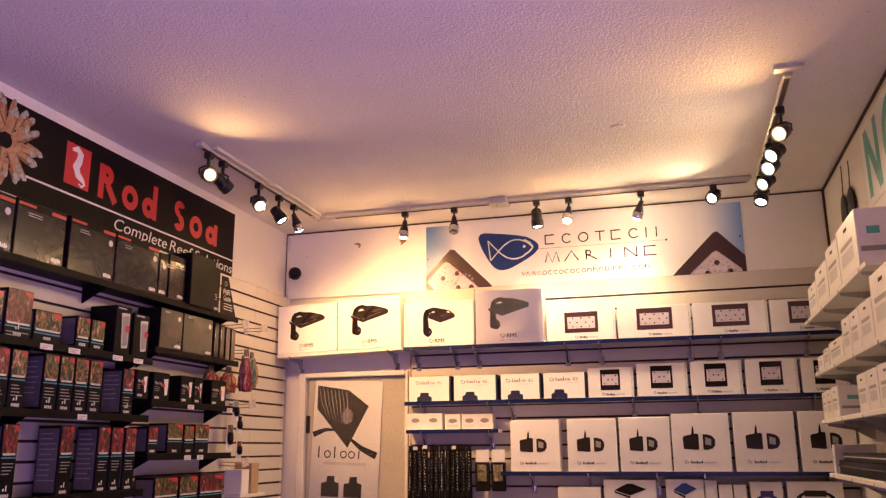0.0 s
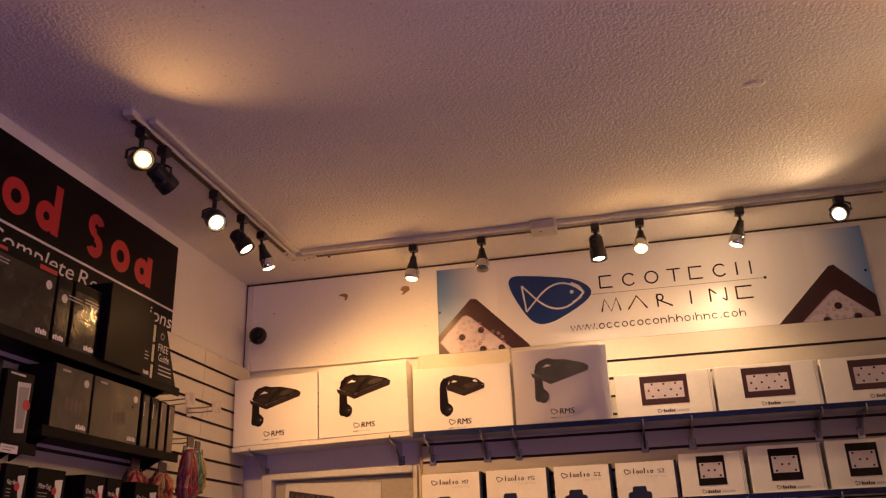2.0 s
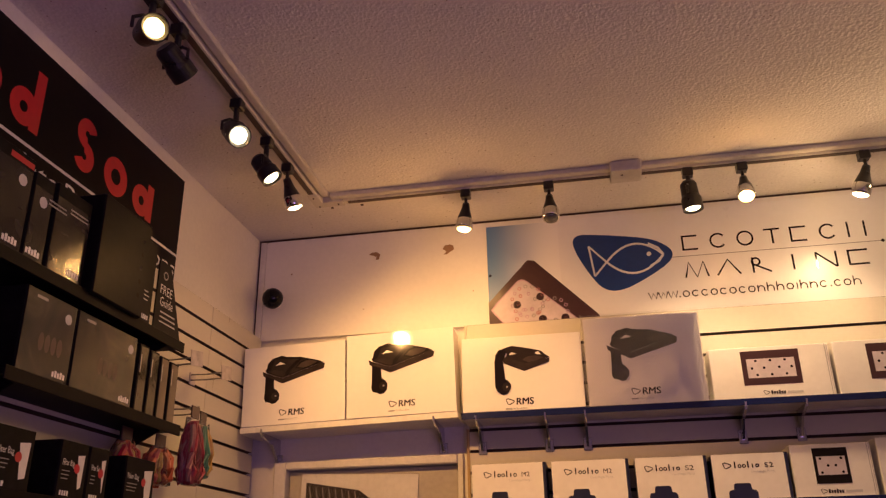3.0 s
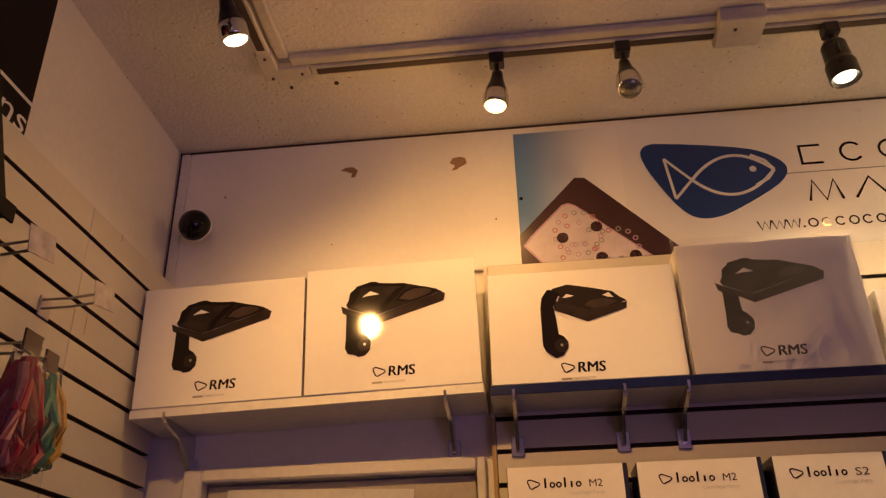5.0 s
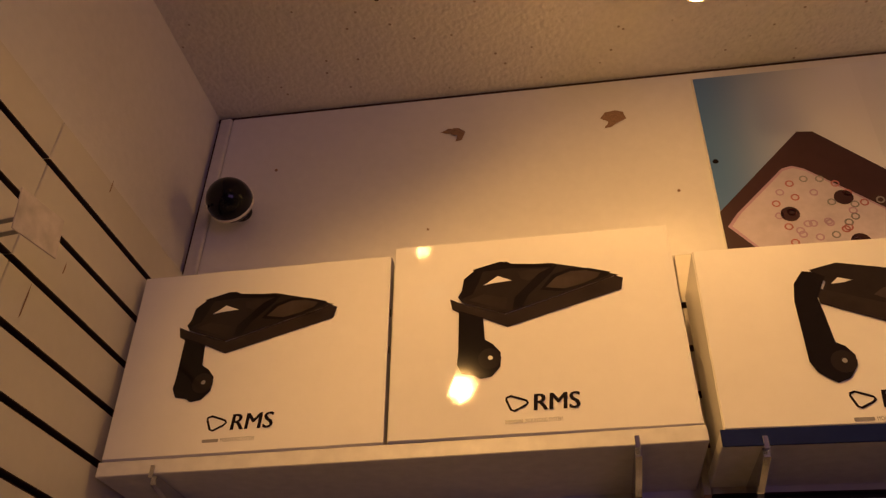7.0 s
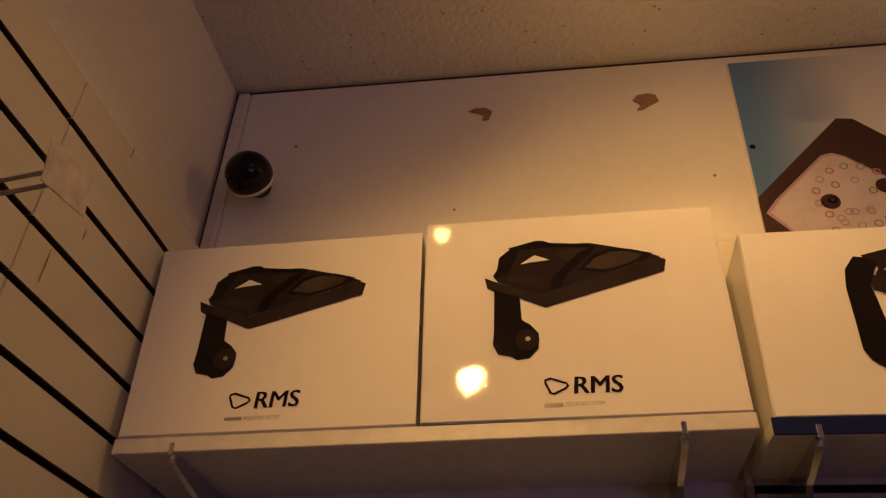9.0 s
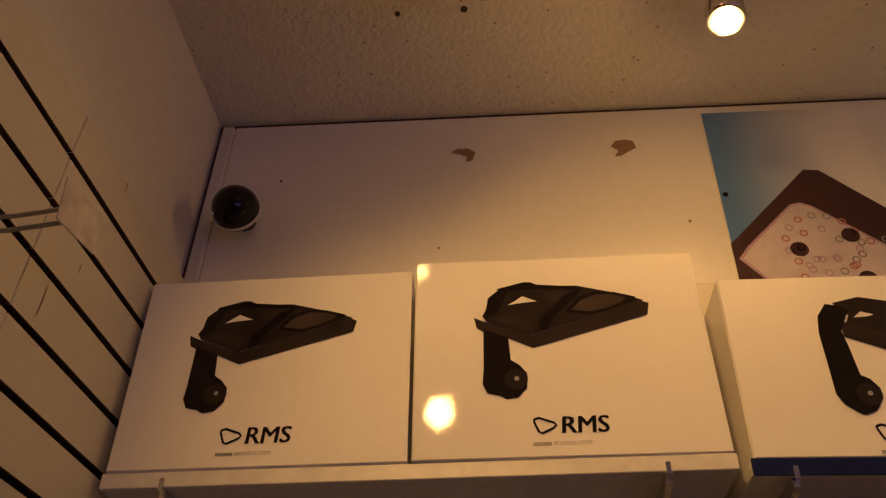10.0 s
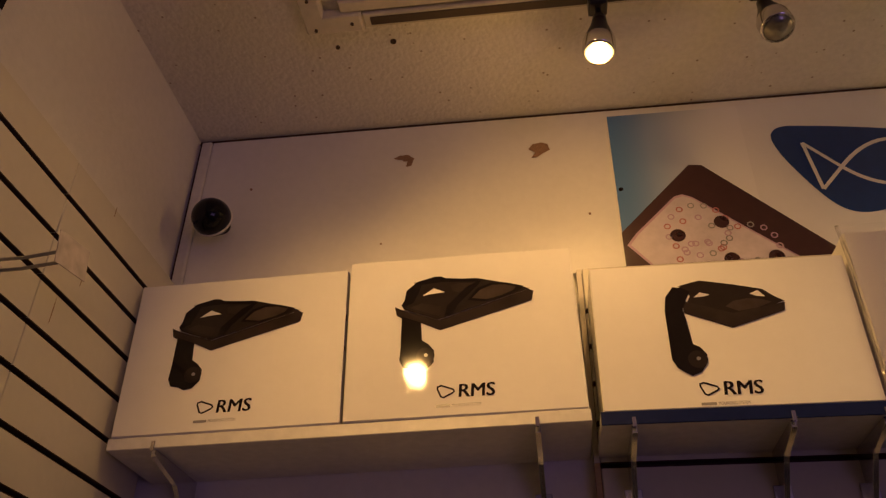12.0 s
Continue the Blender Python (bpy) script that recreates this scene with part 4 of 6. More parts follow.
# hooks with hanging packets at the north end of the panelling
def hook(y, z, length, label="double zinc wire display hook with card tag", tag=True):
    root = thing("display_hook", west(y, z, SLAT_W), label, "hook", "display hooks")
    part("back_plate", slab(-0.018, 0.018, -0.004, -0.0005, -0.016, 0.022, 0.001), M_PLATE, root)
    for v in (-0.007, 0.010):
        part("prong", tube([(-0.012, -0.004, v + 0.004), (-0.018, -length * 0.5, v + 0.001), (-0.026, -length * 0.985, v + 0.002)], 0.0024), M_WIRE, root)
    if tag:
        part("tag", slab(-0.045, 0.025, -length - 0.0016, -length, -0.008, 0.036, 0.0006), M_PLATE, root, "blank card tag", at=pose(0, 0, 0, 0, -9, 0))
    return root


hook(4.470, 2.236, 0.120)
hook(4.235, 2.222, 0.140)
hook(4.36, 1.825, 0.13)
hook(4.30, 1.535, 0.14)
hook(4.345, 2.105, 0.115, "short double zinc wire display hook", False)


def strand_bag(y, z, h, w, colours, x, label, seed):
    """A clear bag of bright plastic strands, hung by a printed header card."""
    r = random.Random(seed)
    root = thing("strand_bag", west(y, z, x), label, "packet", "bags of bright strands")
    part("header_card", slab(-w * 0.22, w * 0.22, -0.002, 0.002, h - 0.002, h + 0.032, 0.001), M_INK_BROWN, root, "dark printed header card")
    for k in range(26):
        u, dy = r.uniform(-w * 0.32, w * 0.32), r.uniform(-0.016, 0.016)
        wob = [r.uniform(-0.012, 0.012) for _ in range(3)]
        top = r.uniform(0.80, 0.95)
        pts = [(u * 0.5, dy * 0.4, h * top), (u * 0.9 + wob[0], dy, h * 0.72), (u * 1.3 + wob[1], dy * 1.4, h * 0.47), (u * 1.25 + wob[2], dy * 1.4, h * 0.22), (u * 0.9, dy, r.uniform(0.006, 0.02)), (u * 0.5, dy * 0.5, r.uniform(0.012, 0.03))]
        part("strand", tube(pts, r.uniform(0.0065, 0.0105), 6), M_STRAND[colours[k % len(colours)]], root)
    bm = lathe(bmesh.new(), [(0.0005, 0.0), (0.35, 0.004), (0.47, 0.05 * h), (0.5, 0.35 * h), (0.44, 0.7 * h), (0.3, h), (0.29, h + 0.002)], 18)
    for v in bm.verts:
        v.co.x, v.co.y = v.co.x * w, v.co.y * 0.052
        v.co += Vector((noise.noise(v.co * 22), noise.noise(v.co * 22 + Vector((5, 0, 0))), 0)) * 0.004
    part("bag", bm, M_FILM, root, "clear crinkled plastic", smooth=True)
    return root


strand_bag(4.275, 1.893, 0.185, 0.105, ("red", "red", "pink"), -2.555, "clear bag of dark red strands hanging on hook", 3)
strand_bag(4.355, 1.920, 0.155, 0.085, ("green", "green", "yellow"), -2.57, "clear bag of green strands hanging on hook", 4)
strand_bag(4.14, 1.880, 0.10, 0.115, ("orange", "orange", "yellow", "red"), -2.575, "clear bag of orange strands hanging on hook", 5)
strand_bag(4.02, 1.890, 0.09, 0.11, ("orange", "yellow", "red"), -2.60, "clear bag of orange strands behind the shelf end", 6)


def small_packet(y, z, w, h, x, mat, label):
    root = thing("hanging_packet", west(y, z, x), label, "packet", "hanging packets")
    part("card", slab(-w / 2, w / 2, -0.002, 0.001, 0, h, 0.001), M_INK_WHITE, root)
    part("print", bar(bmesh.new(), -w / 2 + 0.004, w / 2 - 0.004, h * 0.3, h - 0.004, -0.0026), mat, root)
    bm = lathe(bmesh.new(), [(0.0005, -0.4), (0.4, -0.36), (0.5, 0.0), (0.4, 0.36), (0.0005, 0.4)], 12)
    for v in bm.verts:
        v.co = Vector((v.co.x * w * 0.7, v.co.y * 0.024 - 0.008, h * 0.45 + v.co.z * h * 0.6))
    part("blister", bm, M_LENS, root, "dark blister with fittings", smooth=True)


small_packet(4.255, 1.75, 0.055, 0.10, -2.59, M_INK_GREY, "small blister packet with dark fittings on hook")
small_packet(4.33, 1.69, 0.05, 0.09, -2.61, M_INK_SOFT, "small blister packet with dark fittings on hook")
small_packet(4.225, 1.605, 0.06, 0.13, -2.60, M_REEF, "small card packet with coral print on hook")
small_packet(4.285, 1.565, 0.05, 0.09, -2.58, M_FISH, "small card packet with red print on hook")
for y0, mat, h in ((4.36, M_CARTON_MATT, 0.12), (4.46, M_MDF, 0.15)):
    ob = carton("small_carton", west(y0, 1.39, SLAT_W + 0.055), 0.075, 0.10, h, mat, "small plain carton on panelling ledge", "box")
ledge = thing("wall_shelf", west(4.30, 1.3885, SLAT_W), "short white ledge on slatted panelling", "shelf")
part("board", slab(0, 0.26, -0.115, -0.001, -0.012, 0, 0.001), M_SHELF_WHITE, ledge)

# scuffs on the panelling
for y, z, tall in ((4.696, 2.490, 0.024), (4.615, 2.240, 0.05), (4.66, 2.33, 0.018)):
    tagged(part("scuff", flat(bmesh.new(), [(-0.0012, 0), (0.0008, tall * 0.1), (0.0016, tall * 0.6), (0.0004, tall), (-0.0008, tall * 0.7)], -0.0006), M_CHIP, None, "", west(y, z, SLAT_W)), "small brown scuff mark on panelling", "damage", kind="structure")

# ---- north wall: banner, shelves, white boxes ----


def north(x, z, y=NORTH):
    """A place on the north wall: local x runs east, local -y faces the room."""
    return Matrix.Translation((x, y, z))


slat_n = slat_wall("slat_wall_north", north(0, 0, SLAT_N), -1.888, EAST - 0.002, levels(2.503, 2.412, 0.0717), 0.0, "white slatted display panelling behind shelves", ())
structure("panel_edge", slab(-1.898, -1.889, SLAT_N + 0.002, NORTH + 0.003, 2.1305, 2.503), M_SLAT, "white painted edge of the slat panel", "trim")
structure("panel_edge", slab(-1.898, -1.889, SLAT_N + 0.002, NORTH + 0.003, 0.1, 2.130), M_MDF, "raw brown fibreboard edge of the slat panel", "trim")

# bare plaster chips, wall camera
for x, z, pts, label in ((-2.240, 2.813, [(-0.030, 0.008), (-0.012, 0.018), (0.014, 0.016), (0.026, 0.004), (0.020, -0.020), (0.006, -0.022), (0.010, -0.004), (-0.008, 0.000)], "chipped paint patch baring brown plaster"),
                         (-1.951, 2.812, [(-0.028, 0.006), (-0.016, 0.024), (0.006, 0.028), (0.024, 0.020), (0.028, 0.002), (0.012, -0.010), (-0.002, -0.020), (-0.022, -0.024), (-0.012, -0.006)], "chipped paint patch baring brown plaster")):
    fine = []
    for a, b in zip(pts, pts[1:] + pts[:1]):
        for t in (0, 0.33, 0.66):
            p = Vector((a[0] + (b[0] - a[0]) * t, a[1] + (b[1] - a[1]) * t, 0)) * 0.8
            p += noise.noise_vector(p * 90 + Vector((x, 0, 0))) * 0.003
            fine.append((p.x, p.y))
    tagged(part("paint_chip", flat(bmesh.new(), fine, -0.0135), M_CHIP, None, "", north(x, z)), label, "damage", kind="structure")
for x, z, r in ((-2.575, 2.765, 0.003), (-2.28, 2.60, 0.002), (-1.86, 2.64, 0.0025)):
    tagged(part("nail_hole", rod(bmesh.new(), (0, -0.0135, 0), (0, -0.011, 0), r, sides=8), M_CHIP, None, "", north(x, z)), "tiny nail hole in the wall board", "hole", kind="structure")
eye_ob = thing("dome_camera", north(-2.632, 2.648, NORTH - 0.012), "small round black security camera on the wall", "camera")
part("base", lathe(bmesh.new(), [(0.0005, 0.0), (0.018, 0.0), (0.018, 0.006), (0.012, 0.014), (0.012, 0.036), (0.0005, 0.040)], 28, Matrix.Translation((0.008, 0, 0.020)) @ pose(0, 0, 0, 90)), M_RUBBER, eye_ob, "dark wall base", smooth=True)
bm = bmesh.new()
bmesh.ops.create_uvsphere(bm, u_segments=32, v_segments=20, radius=0.040, matrix=Matrix.Translation((0.012, -0.066, 0.0)))
part("dome", bm, M_LENS, eye_ob, "glossy black dome", smooth=True)
part("rim", lathe(bmesh.new(), [(0.0375, 0.053), (0.0402, 0.054), (0.0408, 0.058), (0.0400, 0.060)], 32, Matrix.Translation((0.012, 0, 0)) @ pose(0, 0, 0, 90)), M_TRIM, eye_ob, "thin white rim", smooth=True)
part("stud", rod(bmesh.new(), (-0.012, -0.088, -0.028), (-0.013, -0.093, -0.032), 0.003, sides=10), M_CHROME, eye_ob)

# banner: origin at its lower west end
BAN_X, BAN_Z, BAN_W, BAN_H = -1.805, 2.451, 1.772, 0.439
banner = tagged(part("banner", slab(0, BAN_W, -0.004, -0.0003, 0, BAN_H, 0.0006), M_BANNER, None, "", north(BAN_X, BAN_Z, NORTH - 0.0125)), "white vinyl banner with blue fish logo and lamp pictures", "banner")
F = -0.0046
part("blue_fade", bar(bmesh.new(), 0.002, 0.27, 0.05, BAN_H - 0.002, F), M_SKY_L, banner, "blue fading to white")
part("blue_fade", bar(bmesh.new(), -0.23, -0.002, 0.05, BAN_H - 0.002, F), M_SKY_R, banner, "blue fading to white", at=Matrix.Translation((BAN_W, 0, 0)))


def led_lamp(shape, face, dots, seed):
    """The printed corner of a dark lamp housing with its pale array of lenses."""
    part("lamp_housing_print", flat(bmesh.new(), shape, F - 0.0003), M_INK_BROWN, banner)
    cu, cv = sum(u for u, v in face) / len(face), sum(v for u, v in face) / len(face)
    part("lamp_rim_print", flat(bmesh.new(), [(cu + (u - cu) * 1.05, max(cv + (v - cv) * 1.05, 0.001)) for u, v in face], F - 0.0005), M_LED_RIM, banner)
    part("lamp_face_print", flat(bmesh.new(), face, F - 0.0007), M_LED_FACE, banner)
    r = random.Random(seed)
    for k, (u, v, big) in enumerate(dots):
        if big:
            part("lens_print", disc(bmesh.new(), u, v, 0.0145, F - 0.0010, 16), M_INK_BROWN, banner)
        else:
            part("lens_print", ring(bmesh.new(), u, v, 0.0068, 0.0026, F - 0.0010, 14), r.choice((M_LED_RIM, M_INK_GREY, M_INK_GREY, M_LED_RIM, M_STRAND["pink"])), banner)


def dots_in(big, rings):
    rows = [(u, v, True) for u, v in big]
    for cu, cv, r0, count, a0, a1 in rings:
        rows += [(cu + r0 * math.cos(a0 + (a1 - a0) * k / count), cv + r0 * math.sin(a0 + (a1 - a0) * k / count), False) for k in range(count)]
    return [(u, v, b) for u, v, b in rows if v > 0.012]


led_lamp([(0.001, 0.001), (0.001, 0.135), (0.150, 0.290), (0.175, 0.287), (0.395, 0.062), (0.395, 0.052), (0.335, 0.001)],
         [(0.015, 0.105), (0.032, 0.128), (0.112, 0.208), (0.128, 0.212), (0.145, 0.204), (0.330, 0.040), (0.330, 0.001), (0.095, 0.001)],
         dots_in([(0.105, 0.120), (0.190, 0.145), (0.105, 0.040), (0.195, 0.060), (0.275, 0.060)],
                 [(0.145, 0.130, 0.058, 15, 0, math.tau), (0.140, 0.128, 0.032, 6, 0.3, math.tau), (0.235, 0.085, 0.050, 11, -2.0, 3.4), (0.145, 0.055, 0.045, 10, -1.5, 4.0), (0.225, 0.028, 0.03, 6, 0, math.tau)]), 3)
led_lamp([(1.345, 0.004), (1.620, 0.278), (1.640, 0.282), (1.772, 0.140), (1.772, 0.002)],
         [(1.440, 0.010), (1.610, 0.165), (1.630, 0.172), (1.745, 0.070), (1.748, 0.050), (1.72, 0.010)],
         dots_in([(1.575, 0.055), (1.625, 0.110), (1.69, 0.06), (1.60, 0.020), (1.53, 0.035)],
                 [(1.63, 0.085, 0.052, 13, 0, math.tau), (1.63, 0.085, 0.025, 5, 0.3, math.tau), (1.545, 0.045, 0.045, 10, -1.0, 3.4), (1.69, 0.035, 0.035, 7, 0, math.tau)]), 4)

def rounded(pts, steps=5):
    """A closed curve through the corner points."""
    fine, n = [], len(pts)
    for k in range(n):
        a, b, c, d = (Vector(pts[(k + j) % n]) for j in (-1, 0, 1, 2))
        for i in range(steps):
            t = i / steps
            p = 0.5 * (2 * b + (c - a) * t + (2 * a - 5 * b + 4 * c - d) * t * t + (3 * b - a - 3 * c + d) * t ** 3)
            fine.append((p.x, p.y))
    return fine


# fish logo: rounded blue triangle with a white outline fish
tri = [(0.322, 0.335), (0.330, 0.357), (0.352, 0.366), (0.385, 0.364), (0.470, 0.353), (0.570, 0.335), (0.620, 0.318), (0.660, 0.290), (0.672, 0.262),
       (0.655, 0.232), (0.610, 0.200), (0.545, 0.165), (0.500, 0.146), (0.455, 0.140), (0.420, 0.152), (0.390, 0.185), (0.355, 0.245), (0.332, 0.295)]
part("fish_shield", flat(bmesh.new(), rounded([(u, v + 0.006) for u, v in tri]), F - 0.0002), M_INK_BLUE, banner, "dark blue rounded shield")


def arc(u0, v0, u1, v1, lift, steps=14):
    return [(u0 + (u1 - u0) * k / steps, v0 + (v1 - v0) * k / steps + lift * 4 * (k / steps) * (1 - k / steps)) for k in range(steps + 1)]


nose, cross, tail_top, tail_low = (0.640, 0.270), (0.438, 0.257), (0.378, 0.324), (0.392, 0.206)
for k, (pts, w) in enumerate(((arc(*cross, *nose, 0.056), 0.0080), (arc(*cross, *nose, -0.056), 0.0080), ([cross, tail_top], 0.007), ([cross, tail_low], 0.007), ([tail_top, tail_low], 0.007),
               ([(0.590, 0.317), (0.622, 0.298), nose], 0.0085), ([nose, (0.622, 0.246), (0.590, 0.228)], 0.0085))):
    part("fish_line", ribbon(bmesh.new(), pts, [w] * len(pts), F - 0.0005 - 0.0002 * k), M_INK_WHITE, banner)
part("fish_eye", disc(bmesh.new(), 0.590, 0.276, 0.0085, F - 0.0010), M_INK_WHITE, banner)


def thin_marks(kinds, u0, u1, v0, v1, mat=M_INK, w=0.0066):
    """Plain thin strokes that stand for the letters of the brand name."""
    step = (u1 - u0) / (len(kinds) - 0.25)
    for k, kind in enumerate(kinds):
        a, b = u0 + k * step, u0 + k * step + step * 0.72
        bm = bmesh.new()
        if kind == "o":
            ring(bm, (a + b) / 2, (v0 + v1) / 2, (v1 - v0) / 2, w, F - 0.0003, 24)
        elif kind == "c":
            ring(bm, (a + b) / 2, (v0 + v1) / 2, (v1 - v0) / 2, w, F - 0.0003, 20, 1.0, 0.7, 5.6)
        elif kind == "e":
            bar(bm, a, a + w, v0, v1, F - 0.0003)
            for v in (v0, v1 - w):
                bar(bm, a + w, b - 0.012, v, v + w, F - 0.0003)
        elif kind == "t":
            bar(bm, (a + b - w) / 2, (a + b + w) / 2, v0, v1 - w, F - 0.0003)
            bar(bm, a + 0.006, b - 0.006, v1 - w, v1, F - 0.0003)
        elif kind == "h":
            bar(bm, a + 0.004, a + 0.004 + w, v0, v1, F - 0.0003)
            bar(bm, b - 0.008, b - 0.008 + w, v0, v1, F - 0.0003)
        elif kind == "n":
            bar(bm, a + 0.004, a + 0.004 + w, v0, v1, F - 0.0003)
            bar(bm, b - 0.010, b - 0.010 + w, v0, v1, F - 0.0003)
            ribbon(bm, [(a + 0.006, v1), (b - 0.008, v0)], [w, w], F - 0.0005)
        elif kind == "m":
            ribbon(bm, [(a, v0), (a + (b - a) * 0.18, v1), ((a + b) / 2, v0), (b - (b - a) * 0.18, v1), (b, v0)], [w] * 5, F - 0.0003)
        elif kind == "r":
            bar(bm, a + 0.010, a + 0.010 + w, v0, v1, F - 0.0003)
            ring(bm, a + 0.024, v1 - 0.0165, 0.0165, w, F - 0.0005, 18)
            ribbon(bm, [(a + 0.024, v0 + 0.026), (b - 0.006, v0)], [w, w], F - 0.0007)
        elif kind == "v":
            ribbon(bm, [(a, v0), ((a + b) / 2, v1), (b, v0)], [w, w, w], F - 0.0003)
        else:
            bar(bm, (a + b - w) / 2, (a + b + w) / 2, v0, v1, F - 0.0003)
        part("letter_mark", bm, mat, banner)


thin_marks("ecotech", 0.708, 1.332, 0.277, 0.335)
thin_marks("mvrine", 0.708, 1.332, 0.174, 0.231)
part("thin_line", bar(bmesh.new(), 0.668, 1.374, 0.2545, 0.2570, F - 0.0003), M_INK_GREY, banner)
part("line_dot", disc(bmesh.new(), 1.374, 0.2558, 0.006, F - 0.0004), M_INK_SOFT, banner)
bm, u = bmesh.new(), 0.572
for k, kind in enumerate("vvv.occococohhhoihhc.coh"):
    wd = {"v": 0.034, ".": 0.014, "i": 0.014}.get(kind, 0.0315)
    if kind == "v":
        ribbon(bm, [(u, 0.128), (u + wd * 0.25, 0.104), (u + wd * 0.5, 0.126), (u + wd * 0.75, 0.104), (u + wd * 0.95, 0.128)], [0.004] * 5, F - 0.0003)
    elif kind == ".":
        disc(bm, u + 0.005, 0.106, 0.003, F - 0.0003, 8)
    elif kind == "i":
        bar(bm, u + 0.003, u + 0.0068, 0.103, 0.126, F - 0.0003)
    elif kind == "h":
        bar(bm, u, u + 0.004, 0.103, 0.136 if k % 3 else 0.127, F - 0.0003)
        ring(bm, u + 0.013, 0.114, 0.012, 0.004, F - 0.0003, 10, 1.0, 0.0, 3.14)
        bar(bm, u + 0.021, u + 0.025, 0.103, 0.114, F - 0.0003)
    else:
        ring(bm, u + 0.013, 0.115, 0.0125, 0.004, F - 0.0003, 14, 1.0, *((0.7, 5.6) if kind == "c" else (0, math.tau)))
    u += wd
part("address_marks", bm, M_INK_SOFT, banner, "small row of dark lettering marks")
part("pin", disc(bmesh.new(), 0.011, 0.240, 0.005, F - 0.0006, 10), M_INK, banner)
part("pin", disc(bmesh.new(), BAN_W - 0.018, 0.245, 0.005, F - 0.0006, 10), M_INK, banner)

# shelves
FRONT_N = 4.829


def bracket(bm, u, depth, drop=0.085):
    pts = ((-0.003, -0.001), (-depth * 0.97, -0.001), (-depth * 0.97, -0.012), (-depth * 0.45, -0.030), (-0.016, -drop), (-0.003, -drop))
    low = [bm.verts.new((u - 0.004, y, z)) for y, z in pts]
    high = [bm.verts.new((u + 0.004, y, z)) for y, z in pts]
    bm.faces.new(low)
    bm.faces.new(high[::-1])
    for k in range(len(pts)):
        bm.faces.new((low[k], high[k], high[(k + 1) % len(pts)], low[(k + 1) % len(pts)]))
    return bm


def north_shelf(x0, x1, top, front, brackets, label, edging=True, wall=SLAT_N, thick=0.019, feet=True):
    depth = wall - front
    root = thing("wall_shelf", north(x0, top, wall), label, "shelf", "white wall shelves")
    w = x1 - x0
    part("board", slab(0, w, -depth, -0.001, -thick, 0, 0.0012), M_SHELF_WHITE, root)
    if edging:
        part("edging", slab(0, w, -depth - 0.003, -depth - 0.0002, -thick - 0.001, 0.001, 0.0008), M_SHELF_BLUE, root, "glossy blue edging strip")
    for x in brackets:
        part("bracket", bracket(bmesh.new(), x - x0, depth), M_BRACKET, root, "shiny grey bracket", at=Matrix.Translation((0, 0, -thick)))
        if feet:
            part("bracket_foot", slab(x - x0 - 0.014, x - x0 + 0.014, -0.006, -0.001, -thick - 0.098, -thick - 0.055, 0.001), M_BRACKET, root)
        part("clip", slab(x - x0 - 0.003, x - x0 + 0.003, -depth - 0.0055, -depth - 0.003, -thick - 0.006, -thick + 0.010, 0.0006), M_CHROME, root, "small bright clip")
    return root


old = north_shelf(-2.670, -1.903, 2.147, FRONT_N, (-2.590, -1.985), "white shelf board over the door, sagging a little", False, NORTH + 0.003, 0.020, True)
old.matrix_basis = old.matrix_basis @ pose(0, 0, 0, 0, -1.42, 0)
north_shelf(-1.890, EAST - 0.004, 2.157, FRONT_N, (-1.842, -1.615, -1.487, -0.99, -0.81, -0.35, -0.20, 0.21), "long white shelf with blue edging on panelling")
north_shelf(-1.892, EAST - 0.004, 1.859, 4.858, (-1.80, -1.42, -1.30, -0.655, -0.335, 0.21), "long white shelf with blue edging on panelling")
north_shelf(-1.885, -1.365, 1.707, 4.868, (-1.80, -1.42), "short white shelf with blue edging")
north_shelf(-1.355, EAST - 0.004, 1.487, 4.858, (-1.20, -0.90, -0.56, -0.33, 0.24), "long white shelf with blue edging on panelling")
north_shelf(-1.10, EAST - 0.004, 1.255, 4.858, (-0.9, -0.3), "long white shelf with blue edging on panelling")


def badge(ob, u, v, s, y, mat=M_INK):
    """The small rounded-triangle outline mark on the white boxes."""
    pts = [(u - s, v + s * 0.62), (u - s * 0.55, v + s * 0.78), (u + s * 0.85, v + s * 0.25), (u + s, v), (u + s * 0.75, v - s * 0.25), (u - s * 0.3, v - s * 0.75), (u - s * 0.62, v - s * 0.6), (u - s, v + s * 0.35), (u - s, v + s * 0.62), (u - s * 0.55, v + s * 0.78)]
    part("badge", ribbon(bmesh.new(), pts, [s * 0.22] * len(pts), y), mat, ob, "small triangular outline mark")


def on_north(x0, x1, shelf, h, front, name, material, label, group, d=0.118, lean=0.0, turn=0.0):
    w = x1 - x0 - 0.003
    at = north((x0 + x1) / 2, shelf + 0.0008, front + d / 2) @ pose(0, 0, 0, 0, lean, turn)
    return carton(name, at, w, d, h, material, label, "box", group), w, -d / 2 - 0.0006


